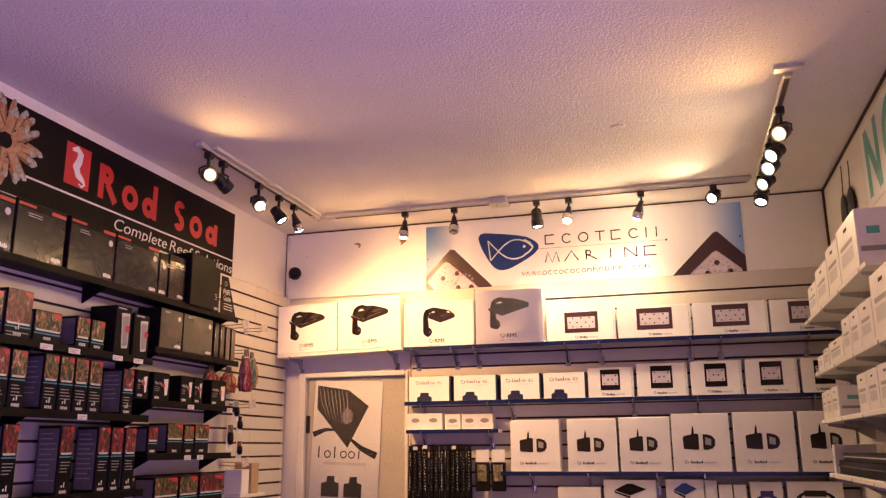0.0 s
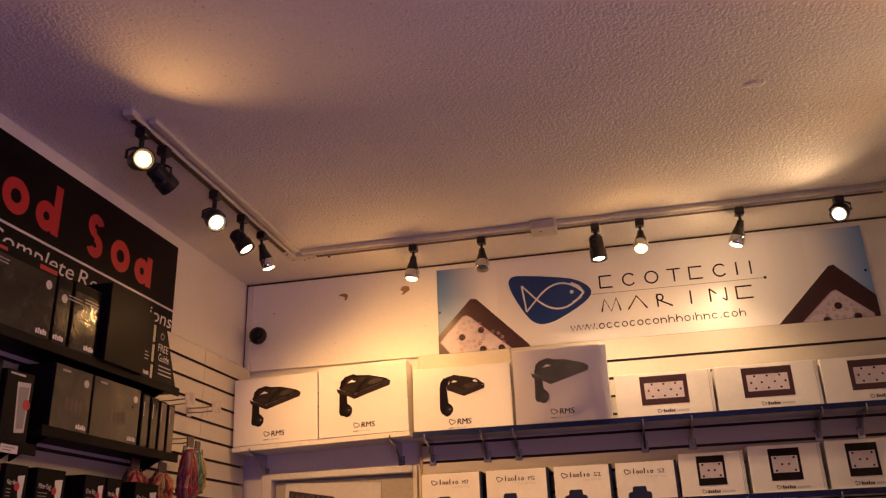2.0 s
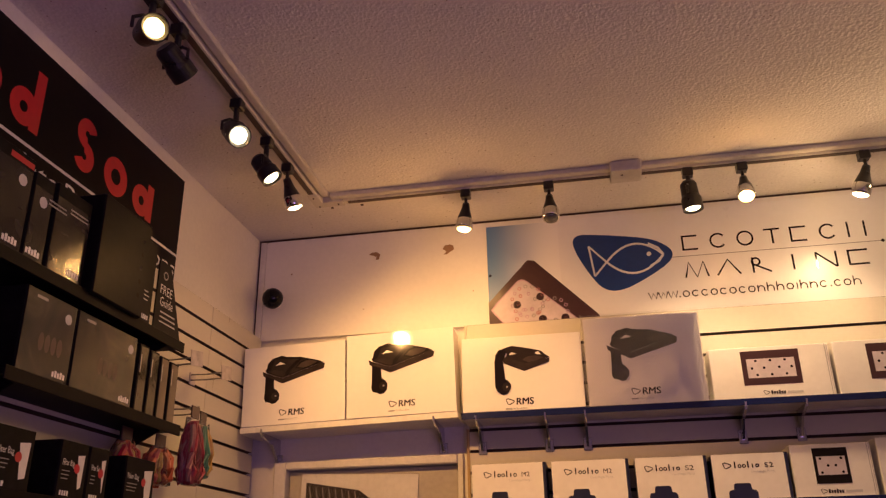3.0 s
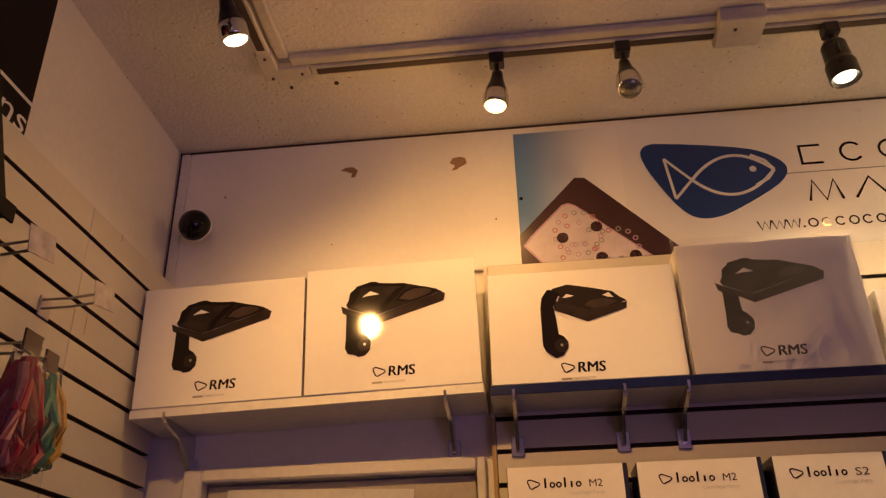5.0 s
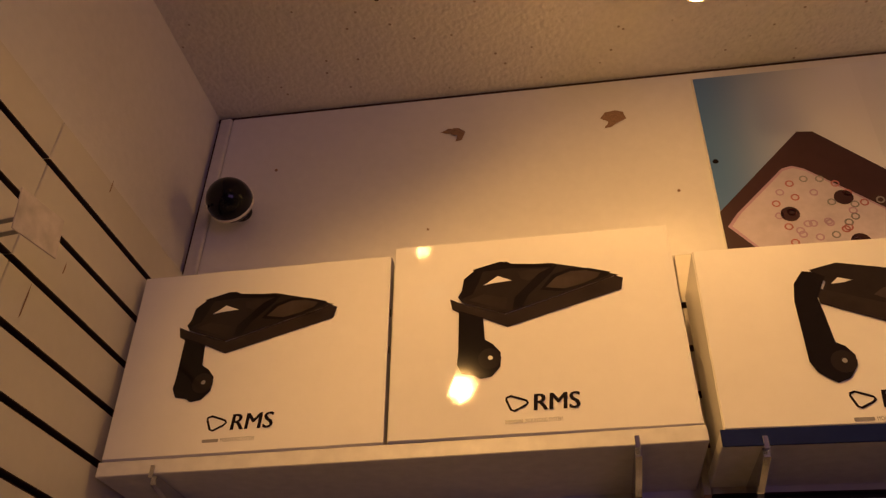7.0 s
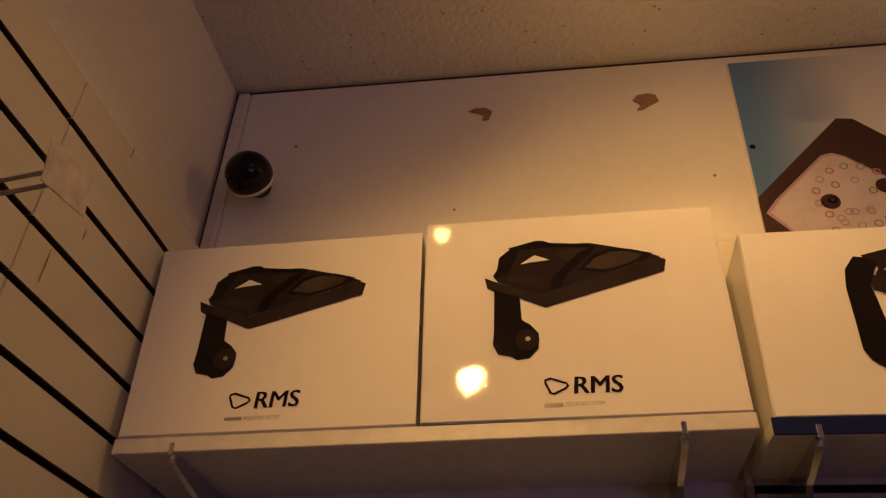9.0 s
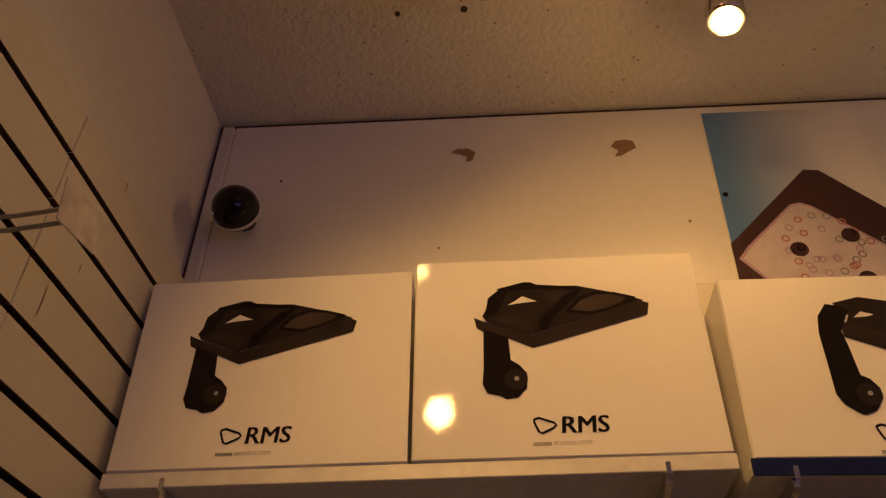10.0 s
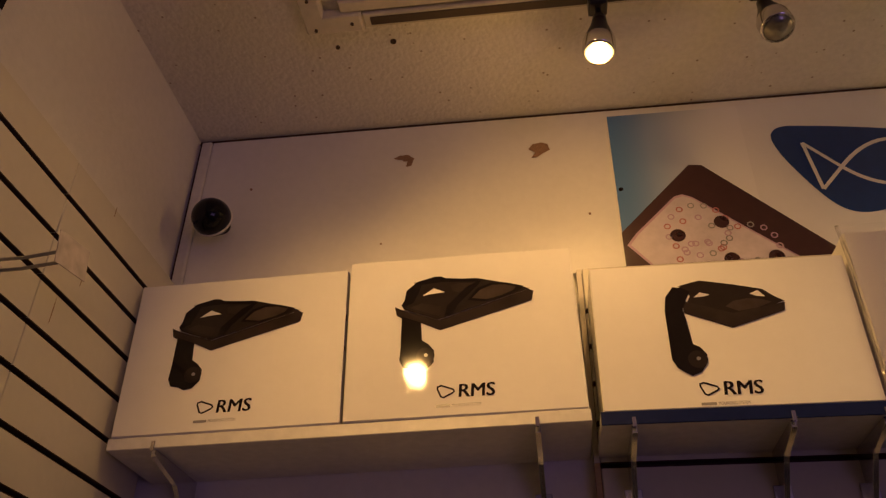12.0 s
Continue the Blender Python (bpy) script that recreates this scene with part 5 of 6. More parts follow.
WIDE_LAMP = (
    ("housing", "M_INK_FRONT", 0.0002, ((0.18, 0.678), (0.189, 0.62), (0.214, 0.598), (0.278, 0.574), (0.379, 0.508), (0.777, 0.659), (0.788, 0.72), (0.765, 0.735), (0.374, 0.575), (0.213, 0.655))),
    ("deck", "M_INK_SOFT", 0.0004, ((0.209, 0.684), (0.249, 0.778), (0.287, 0.824), (0.382, 0.857), (0.415, 0.838), (0.545, 0.832), (0.676, 0.784), (0.773, 0.738), (0.372, 0.576), (0.224, 0.652))),
    ("opening", "M_CARTON_MATT", 0.0006, ((0.302, 0.738), (0.353, 0.783), (0.404, 0.753), (0.339, 0.746))),
    ("vent_shadow", "M_INK", 0.0005, ((0.500, 0.690), (0.545, 0.765), (0.610, 0.795), (0.672, 0.788), (0.748, 0.757), (0.733, 0.735), (0.660, 0.700), (0.581, 0.672))),
    ("vent", "M_INK_VENT", 0.0006, ((0.520, 0.701), (0.558, 0.752), (0.610, 0.778), (0.664, 0.776), (0.714, 0.756), (0.700, 0.733), (0.650, 0.706), (0.585, 0.686))),
    ("deck_gleam", "M_INK_FRONT", 0.0006, ((0.425, 0.80), (0.47, 0.805), (0.535, 0.802), (0.50, 0.762), (0.46, 0.745), (0.435, 0.76))),
    ("lower_gleam", "M_INK_FRONT", 0.0006, ((0.245, 0.665), (0.30, 0.69), (0.385, 0.66), (0.375, 0.60), (0.30, 0.635))),
    ("rib", "M_INK", 0.0008, ((0.40, 0.60), (0.41, 0.66), (0.50, 0.78), (0.57, 0.825), (0.545, 0.78), (0.46, 0.67), (0.43, 0.60))),
    ("top_bar", "M_INK", 0.0008, ((0.264, 0.829), (0.359, 0.862), (0.387, 0.86), (0.405, 0.846), (0.548, 0.825), (0.55, 0.807), (0.396, 0.822), (0.271, 0.811))),
    ("bend", "M_INK", 0.0009, ((0.218, 0.67), (0.231, 0.779), (0.266, 0.818), (0.300, 0.813), (0.285, 0.759), (0.262, 0.695))),
    ("arm", "M_INK", 0.0003, ((0.212, 0.612), (0.208, 0.409), (0.203, 0.338), (0.219, 0.292), (0.26, 0.28), (0.28, 0.262), (0.319, 0.27), (0.349, 0.314), (0.352, 0.385), (0.327, 0.428), (0.30, 0.453), (0.296, 0.566))))
SMALL_LAMP = (
    ("deck", "M_INK_SOFT", 0.0003, ((0.333, 0.83), (0.418, 0.864), (0.544, 0.821), (0.651, 0.776), (0.689, 0.721), (0.724, 0.684), (0.52, 0.575), (0.343, 0.662), (0.372, 0.754))),
    ("housing", "M_INK_FRONT", 0.0005, ((0.336, 0.725), (0.34, 0.63), (0.51, 0.512), (0.716, 0.615), (0.723, 0.676), (0.524, 0.615))),
    ("vent", "M_INK_VENT", 0.0005, ((0.50, 0.665), (0.53, 0.70), (0.585, 0.715), (0.64, 0.705), (0.675, 0.68), (0.62, 0.645), (0.545, 0.628))),
    ("opening", "M_CARTON_MATT", 0.0007, ((0.386, 0.74), (0.411, 0.775), (0.449, 0.755), (0.426, 0.744))),
    ("opening", "M_CARTON_MATT", 0.0007, ((0.599, 0.747), (0.632, 0.769), (0.656, 0.72), (0.623, 0.728))),
    ("arm", "M_INK", 0.0008, ((0.343, 0.816), (0.31, 0.824), (0.277, 0.752), (0.266, 0.65), (0.266, 0.451), (0.265, 0.318), (0.282, 0.26), (0.307, 0.228), (0.33, 0.204), (0.367, 0.226),
                              (0.394, 0.286), (0.397, 0.342), (0.376, 0.393), (0.352, 0.415), (0.343, 0.581), (0.336, 0.663), (0.374, 0.784))))
INKS = {"M_INK": M_INK, "M_INK_FRONT": M_INK_FRONT, "M_INK_VENT": M_INK_VENT, "M_INK_SOFT": M_INK_SOFT, "M_CARTON_MATT": M_CARTON_MATT}


def arm_picture(ob, w, h, y, shapes, joint):
    """The printed lamp on its bent arm, in shares of the box front."""
    root = None
    for name, ink, dy, pts in shapes:
        piece = part("arm_lamp_picture" if root is None else name, flat(bmesh.new(), [(-w / 2 + 0.004 + w * a * 1.008, h * b) for a, b in pts], y - dy), INKS[ink], root or ob, "printed black lamp on bent arm" if root is None else "")
        root = root or piece
    part("joint", disc(bmesh.new(), -w / 2 + 0.005 + w * joint[0], h * joint[1], 0.015, y - 0.0010), M_INK_SOFT, root)
    part("joint_screw", disc(bmesh.new(), -w / 2 + 0.006 + w * joint[0], h * joint[1] + 0.001, 0.0032, y - 0.0012, 10), M_INK_GREY, root)


def mount_box(x0, x1, h, shapes, joint, mark, label, base=2.157, shift=0.0, wrapped=False, lean=0.0, turn=0.0):
    ob, w, y = on_north(x0, x1, base, h, FRONT_N - 0.002, "lamp_mount_box", M_CARTON, label, "white lamp mount boxes", lean=lean, turn=turn)
    arm_picture(ob, w, h, y, [(n, ink, dy, [(a + shift, b) for a, b in pts]) for n, ink, dy, pts in shapes], (joint[0] + shift, joint[1]))
    mid, row = -w / 2 + 0.006 + w * mark[0], h * mark[1]
    badge(ob, mid - 0.003, row - 0.001, 0.0132, y)
    for k in range(3):
        print_word("caption", "RMS", 0.0315, 0.0555, mid + 0.0165 + 0.0008 * k, y - 0.0002 * k, row - 0.0115, M_INK, ob, 0.08)
    print_word("caption", "MOUNTING SYSTEM", 0.0075, 0.045, mid + 0.006, y, row - 0.027, M_INK_GREY, ob)
    part("small_print", bar(bmesh.new(), mid - 0.019, mid + 0.003, row - 0.0268, row - 0.0225, y), M_INK_GREY, ob)
    bm = slab(w / 2 - 0.0025, w / 2 + 0.0008, y + 0.0012, y + 0.020, 0.0015, h - 0.001, 0.0006)
    part("side_flap", bm, M_CARTON, ob)
    part("flap_tab", slab(w / 2 + 0.0002, w / 2 + 0.0012, y + 0.006, y + 0.012, h * 0.66, h * 0.70), M_INK, ob)
    part("flap_tab", slab(w / 2 + 0.0002, w / 2 + 0.0012, y + 0.006, y + 0.012, h * 0.46, h * 0.49), M_INK, ob)
    if wrapped:
        bm = bmesh.new()
        bmesh.ops.create_grid(bm, x_segments=30, y_segments=24, size=0.5)
        for v in bm.verts:
            u, t = v.co.x * (w + 0.008), v.co.y * (h + 0.014) + h / 2 + 0.004
            n = noise.noise(Vector((u * 11, t * 14, 2.0))) + 0.6 * noise.noise(Vector((u * 30 + t * 12, t * 6, 5.0)))
            v.co = Vector((u, y - 0.0055 + 0.0032 * n, t))
        part("plastic_wrap", bm, M_FILM, ob, "clear crinkled plastic wrap", smooth=True)
        part("wrap_fold", tube([(-w / 2 - 0.003, y + 0.001, 0.0), (-w / 2 - 0.005, y - 0.003, h * 0.4), (-w / 2 - 0.003, y - 0.001, h * 0.8), (-w / 2 - 0.006, y, h + 0.012)], 0.0035), M_FILM, ob)
    return ob


LEAN = -1.42            # the old white shelf over the door sags to the west


def sag(x):
    return 2.147 + (x + 2.670) * math.tan(radians(-LEAN))


mount_box(-2.668, -2.2905, 0.282, WIDE_LAMP, (0.314, 0.356), (0.398, 0.150), "white glossy lamp mount box, lamp pictured, beside panelling", sag(-2.479), lean=LEAN)
mount_box(-2.2885, -1.9055, 0.293, WIDE_LAMP, (0.314, 0.356), (0.422, 0.142), "tall white glossy lamp mount box reflecting the spotlight", sag(-2.097), shift=0.018, lean=LEAN, turn=0.6)
mount_box(-1.887, -1.481, 0.253, SMALL_LAMP, (0.361, 0.312), (0.390, 0.122), "white glossy lamp mount box with compact lamp picture")
mount_box(-1.472, -1.097, 0.295, WIDE_LAMP, (0.314, 0.356), (0.40, 0.145), "white lamp mount box wrapped in clear plastic", wrapped=True)


def light_box(x0, x1, shelf, top, front, square, label, seed):
    """A white carton with a dark square lamp picture: pale panel and dots."""
    h = top - shelf
    ob, w, y = on_north(x0, x1, shelf, h, front, "aquarium_light_box", M_CARTON_MATT, label, "white aquarium light boxes", 0.105)
    a, b, c, d = (-w * 0.225, w * 0.205, h * 0.24, h * 0.92) if square else (-w * 0.235, w * 0.25, h * 0.25, h * 0.92)
    root = part("light_picture", bar(bmesh.new(), a, b, c, d, y), M_INK_BROWN if not square else M_INK, ob, "printed dark light fitting")
    e, f2 = (b - a) * 0.09, (d - c) * 0.24
    part("panel", bar(bmesh.new(), a + e, b - e, c + f2 * (1.0 if square else 0.85), d - f2, y - 0.0003), M_LED_FACE, root)
    for fu, fv in (((0.2, 0.31), (0.8, 0.31), (0.2, 0.70), (0.8, 0.70), (0.4, 0.5), (0.62, 0.5)) if square else
                   ((0.25, 0.29), (0.5, 0.29), (0.75, 0.29), (0.17, 0.49), (0.38, 0.49), (0.64, 0.49), (0.85, 0.49), (0.25, 0.70), (0.5, 0.70), (0.75, 0.70))):
        part("dot", disc(bmesh.new(), a + (b - a) * fu, c + (d - c) * fv, 0.0042, y - 0.0006, 8), M_INK, root)
    part("fold_line", bar(bmesh.new(), w / 2 - 0.011, w / 2 - 0.0095, 0.002, h - 0.002, y), M_INK_GREY, ob)
    part("fold_line", bar(bmesh.new(), w / 2 - 0.005, w / 2 - 0.004, 0.002, h - 0.002, y), M_INK_GREY, ob)
    badge(ob, -0.036 if square else -0.022, h * 0.10, 0.0085, y)
    bm = bmesh.new()
    r = random.Random(seed)
    u = -0.024 if square else -0.009
    for k in range(6):
        bar(bm, u, u + 0.0055, h * 0.10 - 0.006, h * 0.10 + (0.006 if k in (0, 3) else 0.003), y)
        u += 0.0075
    part("name_marks", bm, M_INK_SOFT, ob)
    part("small_print", bar(bmesh.new(), u + 0.004, u + 0.05, h * 0.10 - 0.005, h * 0.10 + 0.002, y), M_INK_PALE, ob)
    return ob


for k, (x0, x1, top) in enumerate(((-1.082, -0.716, 2.321), (-0.708, -0.336, 2.323), (-0.330, 0.034, 2.322), (0.040, 0.372, 2.320))):
    light_box(x0, x1, 2.157, top, FRONT_N + 0.002, False, "long white box picturing a dark aquarium light", k)
for k, (x0, x1, top) in enumerate(((-0.880, -0.644, 2.014), (-0.630, -0.374, 2.026), (-0.362, -0.112, 2.029), (-0.098, 0.148, 2.031), (0.160, 0.375, 2.029))):
    light_box(x0, x1, 1.859, top, 4.864, True, "white box picturing a square aquarium light", 10 + k)


def pump_box(x0, x1, words):
    h = 0.136
    ob, w, y = on_north(x0, x1, 1.859, h, 4.862, "pump_box", M_NAVY_CARTON, "white-fronted navy box picturing a dark pump", "pump boxes", 0.105)
    part("front_panel", slab(-w / 2 + 0.001, w / 2 - 0.010, y - 0.0006, y + 0.0004, 0.001, h - 0.001), M_CARTON_MATT, ob, "white printed front panel")
    y -= 0.0012
    pump = [(-0.073, 0.001), (0.012, 0.001), (0.012, 0.020), (0.008, 0.026), (-0.004, 0.028), (-0.006, 0.044), (-0.010, 0.047), (-0.050, 0.047), (-0.055, 0.044), (-0.057, 0.028), (-0.070, 0.026), (-0.073, 0.020)]
    part("pump_picture", flat(bmesh.new(), pump, y), M_NAVY_CARTON, ob, "printed dark pump")
    badge(ob, -0.068, h - 0.036, 0.012, y)
    bm, u = bmesh.new(), -0.050
    for k in range(6):
        hi = 0.020 if k in (0, 3) else 0.012
        ring(bm, u + 0.006, h - 0.038, 0.006, 0.003, y, 10) if k in (1, 2, 5) else bar(bm, u + 0.003, u + 0.007, h - 0.044, h - 0.044 + hi, y)
        u += 0.013
    part("name_marks", bm, M_INK, ob)
    print_word("caption", words, 0.021, 0.026, 0.042, y, h - 0.044, M_INK_SOFT, ob)
    print_word("caption", "Centrifugal Pump", 0.010, 0.070, 0.0, y, h - 0.058, M_INK_PALE, ob)
    return ob


pump_box(-1.868, -1.624, "M2")
pump_box(-1.610, -1.363, "M2")
pump_box(-1.347, -1.125, "S2")
pump_box(-1.115, -0.885, "S2")

ob, w, y = on_north(-1.885, -1.677, 1.707, 0.088, 4.874, "small_part_box", M_CARTON_MATT, "small white box with two pale pictures", "small white boxes", 0.08)
for u in (-0.052, 0.05):
    part("part_picture", disc(bmesh.new(), u, 0.05, 0.024, y, 14, 0.5), M_INK_GREY, ob)
for x0 in (-1.666, -1.572, -1.487):
    ob, w, y = on_north(x0, x0 + 0.092, 1.707, 0.080, 4.874, "small_part_box", M_CARTON_MATT, "small white box with a pale picture", "small white boxes", 0.08)
    part("part_picture", disc(bmesh.new(), 0.0, 0.045, 0.024, y, 14, 0.5), M_INK_GREY, ob)
    text_rows(ob, -0.035, 0.03, 0.02, 2, 0.008, y, M_INK_PALE, 0.003, 2)


def motor_box(x0, x1, h, label):
    """A large white carton picturing the two halves of a magnetic pump."""
    ob, w, y = on_north(x0, x1, 1.487, h, 4.862, "wave_pump_box", M_CARTON_MATT, label, "wave pump boxes", 0.107)
    k = w / 0.28
    dry = [(-0.085, 0.105), (-0.087, 0.160), (-0.078, 0.166), (-0.020, 0.176), (-0.010, 0.172), (-0.010, 0.102), (-0.020, 0.100)]
    wet = [(0.010, 0.102), (0.010, 0.172), (0.030, 0.172), (0.055, 0.164), (0.068, 0.148), (0.068, 0.122), (0.055, 0.106), (0.030, 0.100)]
    for pts, name in ((dry, "dry_side_picture"), (wet, "wet_side_picture")):
        part(name, flat(bmesh.new(), [(u * k, v * h / 0.27) for u, v in pts], y), M_INK_SOFT, ob, "printed dark pump half")
    part("cable_picture", flat(bmesh.new(), [(u * k, v * h / 0.27) for u, v in ((-0.045, 0.168), (-0.031, 0.170), (-0.032, 0.200), (-0.036, 0.215), (-0.040, 0.200))], y - 0.0003), M_INK, ob)
    part("gloss_print", flat(bmesh.new(), [(u * k, v * h / 0.27) for u, v in ((0.020, 0.125), (0.048, 0.120), (0.050, 0.150), (0.022, 0.158))], y - 0.0004), M_INK_GREY, ob)
    badge(ob, -0.075 * k, h * 0.16, 0.009, y)
    bm, u = bmesh.new(), -0.055 * k
    for j in range(7):
        bar(bm, u, u + 0.006, h * 0.16 - 0.006, h * 0.16 + (0.007 if j in (0, 3, 6) else 0.003), y)
        u += 0.0085
    part("name_marks", bm, M_INK_SOFT, ob)
    part("small_print", bar(bmesh.new(), u + 0.004, u + 0.060, h * 0.16 - 0.005, h * 0.16 + 0.002, y), M_INK_PALE, ob)
    return ob


for x0, x1, h in ((-1.302, -1.040, 0.262), (-1.001, -0.745, 0.264), (-0.735, -0.480, 0.268), (-0.476, -0.196, 0.282), (-0.180, 0.105, 0.284), (0.120, 0.375, 0.284)):
    motor_box(x0, x1, h, "large white box picturing two dark pump halves")

# lowest row that shows: a few white boxes with dark pictures
for x0, x1, top, kind in ((-0.826, -0.566, 1.436, "slab"), (-0.522, -0.338, 1.440, "slab"), (-0.336, -0.276, 1.436, ""), (-0.272, -0.205, 1.416, ""), (-0.203, -0.140, 1.416, ""), (-0.126, 0.024, 1.428, "pipe"), (0.040, 0.290, 1.431, "pipe"), (-1.06, -0.84, 1.40, "")):
    ob, w, y = on_north(x0, x1, 1.255, top + 0.010 - 1.255, 4.864, "controller_box", M_CARTON_MATT, "white box with a dark device picture" if kind else "plain white narrow carton", "lower white boxes", 0.105)
    h = top + 0.010 - 1.255
    if kind == "slab":
        part("device_picture", flat(bmesh.new(), [(-w * 0.30, h - 0.050), (0.0, h - 0.075), (w * 0.32, h - 0.045), (w * 0.05, h - 0.018), (-w * 0.05, h - 0.018)], y), M_INK_BLUE if x0 > -0.6 else M_INK, ob, "printed dark flat device")
        part("device_edge", flat(bmesh.new(), [(-w * 0.30, h - 0.054), (0.0, h - 0.079), (0.0, h - 0.090), (-w * 0.29, h - 0.062)], y), M_INK_SOFT, ob)
    elif kind == "pipe":
        part("device_picture", ring(bmesh.new(), 0, h - 0.085, w * 0.36, 0.020, y, 16, 0.5, 0.25, 2.9), M_INK, ob, "printed dark bent pipe")
        bm = bar(bmesh.new(), -w * 0.2, w * 0.2, h - 0.068, h - 0.040, y - 0.0003)
        part("device_body", bm, M_INK_SOFT, ob)

# hanging stick packets and foil pouches beside the door
r = random.Random(11)
for k in range(12):
    x = -1.872 + k * 0.0305
    z1 = 1.606 + r.uniform(-0.006, 0.004)
    root = thing("stick_packet", north(x, z1 - 0.30, 4.90 + r.uniform(-0.006, 0.006)) @ pose(0, 0, 0, 0, r.uniform(-1, 1), r.uniform(-14, 14)), "tall narrow black packet with coloured print, hanging", "packet", "hanging stick packets")
    part("sleeve", slab(-0.013, 0.013, -0.010, 0.010, 0, 0.30, 0.004), M_BLACK_CARTON, root)
    part("header", slab(-0.012, 0.012, -0.0015, 0.0015, 0.297, 0.318), M_INK_WHITE if k in (1, 3, 8) else M_INK, root)
    bm = bmesh.new()
    for j in range(13):
        u = r.uniform(-0.005, -0.001)
        bar(bm, u, u + r.uniform(0.003, 0.006), 0.275 - j * 0.016, 0.275 - j * 0.016 + r.uniform(0.003, 0.009), -0.0106)
    part("print", bm, (M_INK_PALE, M_BRONZE, M_INK_GREY)[k % 3], root)
peg = thing("display_hook", north(-1.70, 1.63, SLAT_N), "row of zinc display hooks holding stick packets", "hook", "display hooks")
for u in (-0.15, -0.05, 0.05, 0.15):
    part("prong", tube([(u, -0.002, 0), (u, -0.06, -0.003), (u, -0.092, -0.002)], 0.002), M_WIRE, peg)
for k, x in enumerate((-1.462, -1.375)):
    root = thing("foil_pouch", north(x, 1.385, 4.895), "clear and foil pouch with green contents, hanging", "packet", "foil pouches")
    bm = slab(-0.040, 0.040, -0.012, 0.012, 0, 0.15, 0.008, 2)
    part("pouch", bm, M_INK, root, smooth=False)
    bm = bmesh.new()
    bmesh.ops.create_grid(bm, x_segments=12, y_segments=14, size=0.5)
    for v in bm.verts:
        u, t = v.co.x * 0.050, v.co.y * 0.085 + 0.095
        v.co = Vector((u, -0.0155 + 0.004 * noise.noise(Vector((u * 40, t * 40, k))), t))
    part("foil", bm, M_SILVER, root, "crinkled shiny film", smooth=True)
    part("header_card", slab(-0.036, 0.036, -0.002, 0.002, 0.150, 0.215, 0.0008), M_INK_WHITE, root)

# poster in a clear sleeve on the door
POST_W, POST_H = 0.425, 1.20
poster = tagged(part("poster", slab(0, POST_W, -0.002, 0, 0, POST_H, 0.0005), M_POSTER, None, "", north(-2.548, 2.008 - POST_H, NORTH + 0.016) @ pose(0, 0, 0, 0, 2.2, 0)), "grey poster in a clear sleeve picturing a lamp", "poster")
F = -0.0026
part("lamp_picture", flat(bmesh.new(), [(0.018, POST_H - 0.030), (0.215, POST_H - 0.055), (0.345, POST_H - 0.145), (0.225, POST_H - 0.385), (0.020, POST_H - 0.165)], F), M_INK_SOFT, poster, "printed dark lamp hood")
# pale stripes along the pleats, with the sleeve's reflections painted in
for k in range(8):
    part("fold_reflection", ribbon(bmesh.new(), [(0.030 + k * 0.024, POST_H - 0.045 - k * 0.002), (0.048 + k * 0.0235, POST_H - 0.13), (0.09 + k * 0.018, POST_H - 0.215 - k * 0.006)], [0.002, 0.004 + 0.002 * (k % 2), 0.0012], F - 0.0003), M_INK_GREY, poster)
bm = bmesh.new()
r = random.Random(5)
bm_pale = bmesh.new()
for k in range(44):
    a, far = k * 2.4, 0.0052 * math.sqrt(k)
    disc(bm if k % 3 else bm_pale, 0.215 + far * math.cos(a), POST_H - 0.205 + far * 1.35 * math.sin(a), 0.0036, F - 0.0006, 8)
part("lens_dots", bm, M_LED_RIM, poster, "cluster of pink and violet dots")
part("lens_dots", bm_pale, M_INK_WHITE, poster, "pale dots among them")
part("stand_print", ribbon(bmesh.new(), [(0.005, POST_H - 0.315), (0.08, POST_H - 0.285), (0.14, POST_H - 0.285)], [0.034, 0.022, 0.012], F), M_INK, poster)
part("stand_print", ribbon(bmesh.new(), [(0.235, POST_H - 0.33), (0.31, POST_H - 0.385), (0.405, POST_H - 0.425)], [0.014, 0.030, 0.042], F), M_INK, poster)
bm, u = bmesh.new(), 0.030
for k in range(6):
    hi = 0.066 if k in (0, 2) else 0.045
    if k in (1, 3, 4):
        ring(bm, u + 0.023, POST_H - 0.445 + 0.022, 0.022, 0.007, F, 16)
    else:
        bar(bm, u + 0.014, u + 0.022, POST_H - 0.445, POST_H - 0.445 + hi, F)
    u += 0.050
part("name_marks", bm, M_INK_SOFT, poster, "large dark lettering marks")
part("small_print", bar(bmesh.new(), 0.08, 0.345, POST_H - 0.482, POST_H - 0.466, F), M_INK_PALE, poster)
for u0 in (0.075, 0.215):
    part("device_picture", flat(bmesh.new(), [(u0, POST_H - 0.66), (u0 + 0.11, POST_H - 0.66), (u0 + 0.11, POST_H - 0.585), (u0 + 0.08, POST_H - 0.575), (u0 + 0.08, POST_H - 0.545), (u0 + 0.035, POST_H - 0.545), (u0 + 0.03, POST_H - 0.58), (u0, POST_H - 0.585)], F), M_INK, poster, "printed black device")
bm = bmesh.new()
bmesh.ops.create_grid(bm, x_segments=16, y_segments=40, size=0.5)
for v in bm.verts:
    u, t = (v.co.x + 0.5) * (POST_W + 0.012) - 0.006, (v.co.y + 0.5) * (POST_H + 0.02)
    v.co = Vector((u, -0.0085 + 0.003 * noise.noise(Vector((u * 14, t * 9, 1))), t))
part("clear_sleeve", bm, M_FILM, poster, "clear plastic sleeve", smooth=True)

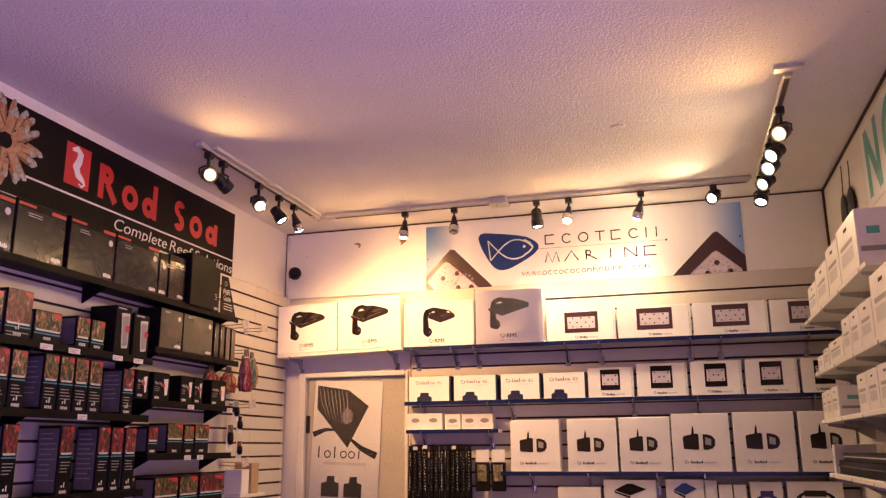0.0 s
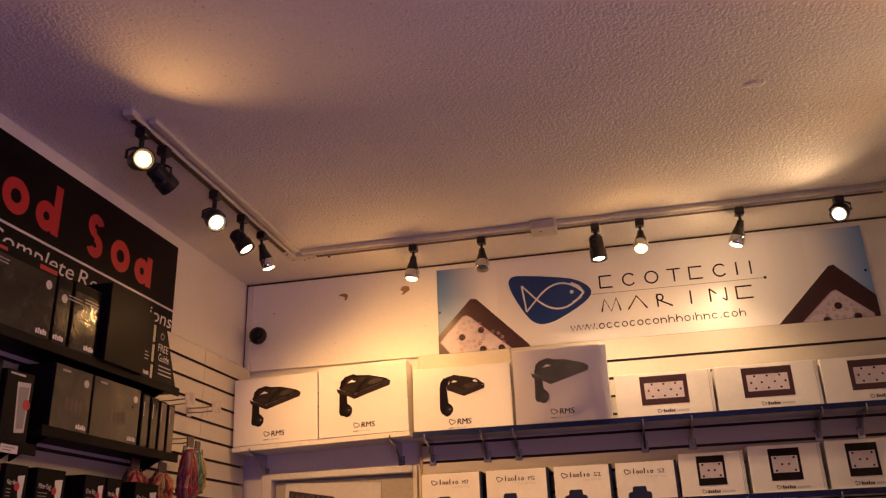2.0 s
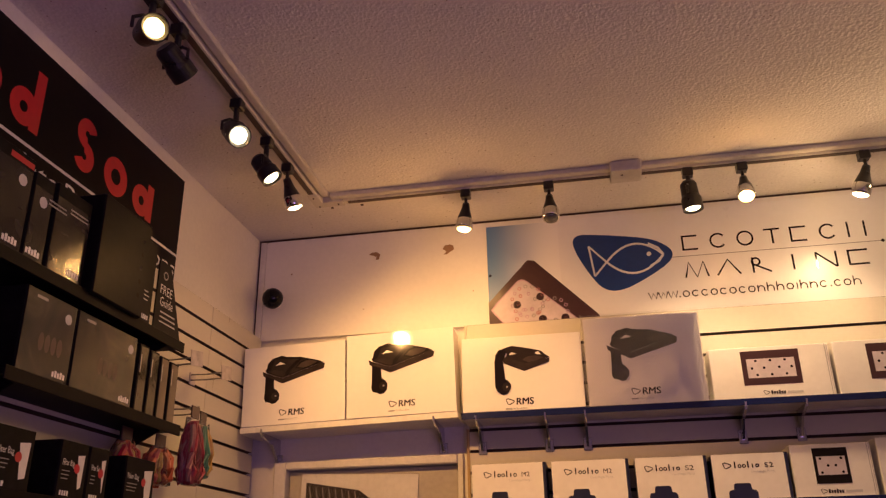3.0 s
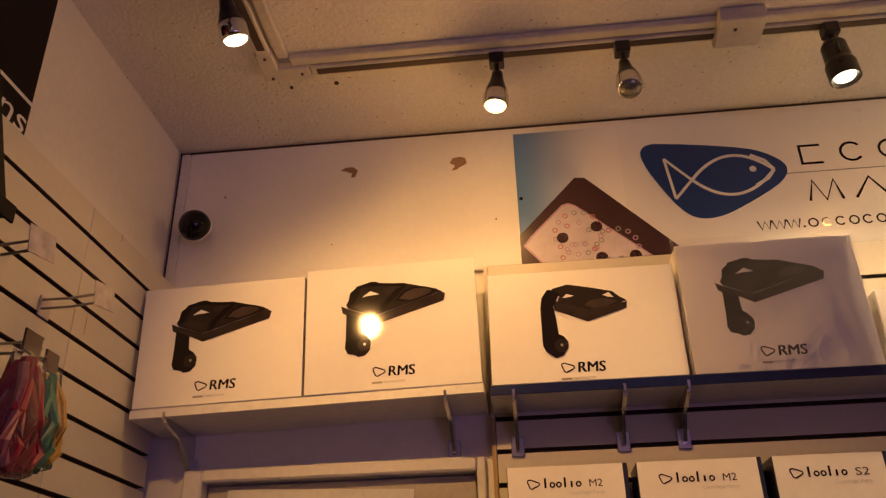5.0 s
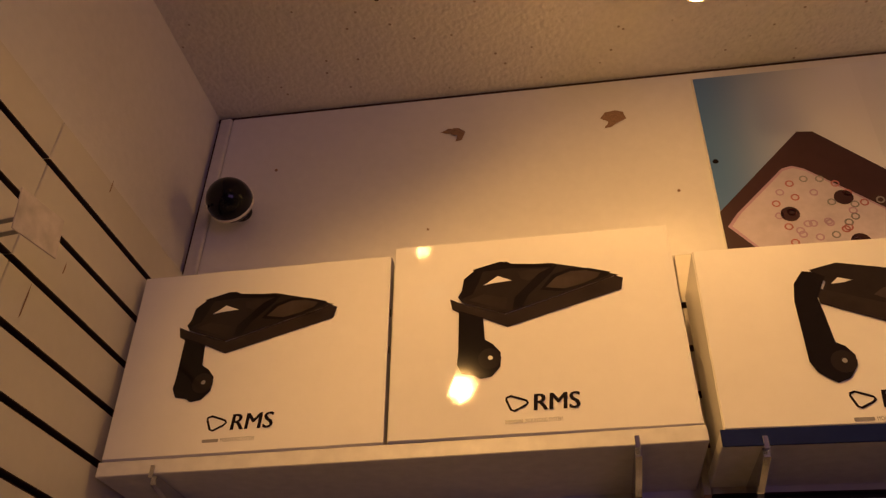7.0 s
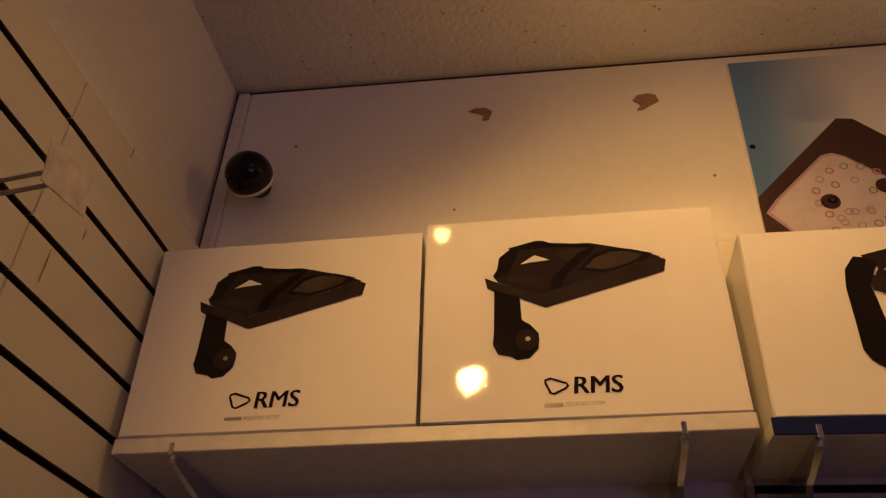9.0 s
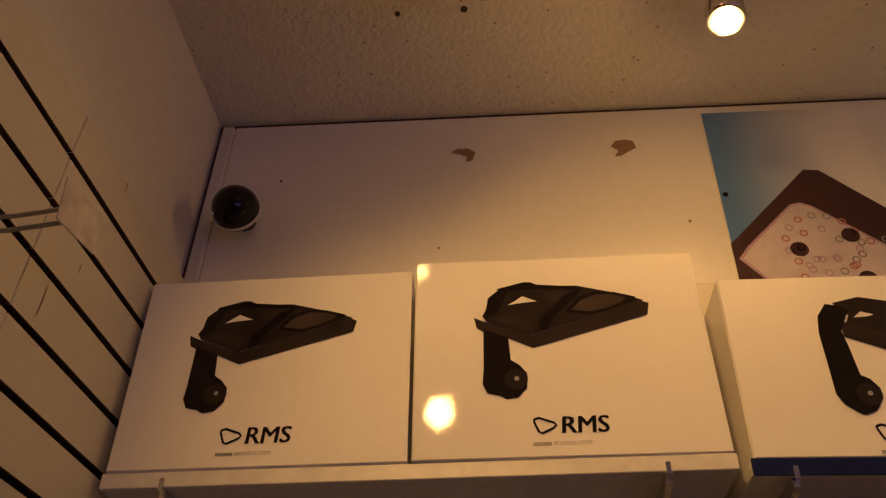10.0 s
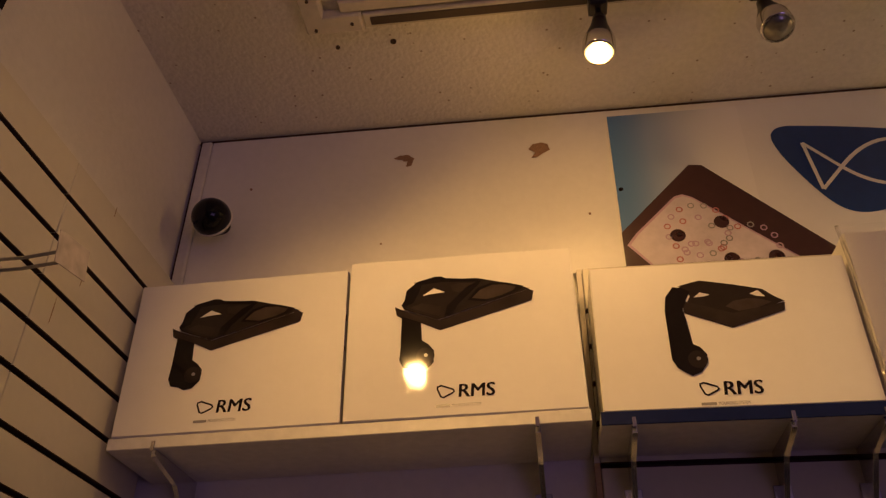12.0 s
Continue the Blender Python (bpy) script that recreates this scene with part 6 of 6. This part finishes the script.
# ---- east wall: shelves with white boxes, poster, hanging discs ----


def east(y, z, x=EAST):
    """A place on the east wall: local x runs south along the wall, local -y faces the room."""
    return Matrix.Translation((x, y, z)) @ TURN_E


FRONT_E = 0.190


def east_shelf(top, north_end, south_end, label="white shelf board on the side wall"):
    depth = EAST - FRONT_E
    root = thing("wall_shelf", east(north_end, top), label, "shelf", "white side shelves")
    part("board", slab(0, north_end - south_end, -depth, -0.001, -0.018, 0, 0.0015), M_SHELF_WHITE, root)
    for u in (0.12, 0.52, 0.92, 1.32):
        part("bracket", bracket(bmesh.new(), u, depth, 0.07), M_BRACKET, root, "shiny grey bracket", at=Matrix.Translation((0, 0, -0.018)))
        part("clip", slab(u - 0.004, u + 0.004, -depth - 0.003, -depth, -0.020, -0.006), M_CHROME, root)


E1, E2, E3, E4 = 2.193, 1.936, 1.722, 1.492
east_shelf(E1, 4.78, 3.36)
east_shelf(E2, 4.64, 2.4)
east_shelf(E3, 4.61, 2.4)
east_shelf(E4, 4.56, 2.4)


def side_box(y1, y0, shelf, h, label="white carton with grey printed panels", d=0.165):
    """A white carton on the side shelves, from y1 in the north to y0, with small grey panels."""
    w = y1 - y0 - 0.004
    ob = carton("dosing_box", east((y0 + y1) / 2, shelf + 0.0008, FRONT_E + 0.003 + d / 2), w, d, h, M_CARTON_MATT, label, "box", "white side shelf boxes")
    y = -d / 2 - 0.0006
    part("grey_panel", bar(bmesh.new(), -w * 0.36, w * 0.30, h * 0.22, h * 0.46, y), M_INK_PALE, ob)
    part("grey_panel", bar(bmesh.new(), -w * 0.36, w * 0.30, h * 0.52, h * 0.60, y), M_INK_GREY, ob)
    part("mark", bar(bmesh.new(), -w * 0.10, w * 0.08, h * 0.80, h * 0.86, y), M_INK_SOFT, ob)
    s = w / 2 + 0.0006
    bm = bmesh.new()
    bm.faces.new([bm.verts.new(p) for p in ((s, -d * 0.30, h * 0.55), (s, -d * 0.05, h * 0.55), (s, -d * 0.05, h * 0.68), (s, -d * 0.30, h * 0.68))])
    part("side_mark", bm, M_INK_GREEN, ob, "small sea-green mark")
    bm = bmesh.new()
    bm.faces.new([bm.verts.new(p) for p in ((s, -d * 0.44, h * 0.25), (s, d * 0.2, h * 0.25), (s, d * 0.2, h * 0.34), (s, -d * 0.44, h * 0.34))])
    part("side_print", bm, M_INK_GREY, ob)
    return ob


for y1, y0, h in ((4.60, 4.36, 0.13), (4.355, 4.06, 0.16), (4.055, 3.79, 0.185), (3.785, 3.45, 0.20)):
    side_box(y1, y0, E1, h)
for y1, y0, h in ((4.54, 4.38, 0.060), (4.37, 4.23, 0.075), (4.22, 3.91, 0.085), (3.90, 3.74, 0.135), (3.737, 3.575, 0.138), (3.572, 3.365, 0.14), (3.36, 3.05, 0.20)):
    side_box(y1, y0, E2, h)
for y1, y0, h in ((4.54, 4.42, 0.115), (4.417, 4.30, 0.118), (4.297, 4.14, 0.122), (3.74, 3.58, 0.13), (3.577, 3.41, 0.132), (3.407, 3.2, 0.135)):
    side_box(y1, y0, E3, h)
black = carton("long_case", east(3.72, 1.4935, FRONT_E + 0.09), 1.30, 0.15, 0.055, M_BLACK_CARTON, "long flat black case lying on shelf", "case")
part("seam", slab(-0.648, 0.648, -0.0765, -0.0752, 0.030, 0.034), M_INK_SOFT, black)
stack = carton("long_case", east(3.70, 1.5495, FRONT_E + 0.085), 1.1, 0.14, 0.030, M_BLACK_CARTON, "thinner flat black case stacked on another", "case")
part("seam", slab(-0.548, 0.548, -0.0715, -0.0702, 0.014, 0.018), M_INK_PALE, stack)
side_box(4.43, 4.385, E4, 0.12, "narrow white carton beside flat black cases")

wall_poster = tagged(part("wall_poster", slab(0, 1.10, -0.004, -0.0005, 0, 0.34, 0.0006), M_BANNER, None, "", east(4.06, 2.545)), "white poster with large sea-green lettering", "poster")
for u0, u1 in ((0.05, 0.105), (0.22, 0.275)):
    part("letter_mark", bar(bmesh.new(), u0, u1, 0.03, 0.31, -0.0046), M_INK_GREEN, wall_poster)
part("letter_mark", ribbon(bmesh.new(), [(0.08, 0.30), (0.245, 0.04)], [0.055, 0.055], -0.0048), M_INK_GREEN, wall_poster)
part("letter_mark", ring(bmesh.new(), 0.48, 0.17, 0.14, 0.055, -0.0048), M_INK_GREEN, wall_poster)
for y, z, tall in ((4.49, 2.64, 0.20), (4.33, 2.63, 0.18)):
    root = thing("hanging_fan", east(y, z), "black oval pad hanging on a cord from the wall", "pad", "hanging black pads")
    bm = lathe(bmesh.new(), [(0.0005, -0.006), (0.055, -0.006), (0.062, 0.0), (0.055, 0.006), (0.0005, 0.006)], 24, pose(0, -0.012, 0, 90))
    for v in bm.verts:
        v.co.z *= 1.65
    part("pad", bm, M_RUBBER, root, smooth=True)
    part("cord", tube([(0, -0.012, 0.10), (0.004, -0.008, 0.16), (0, -0.006, tall + 0.04)], 0.0025), M_RUBBER, root)
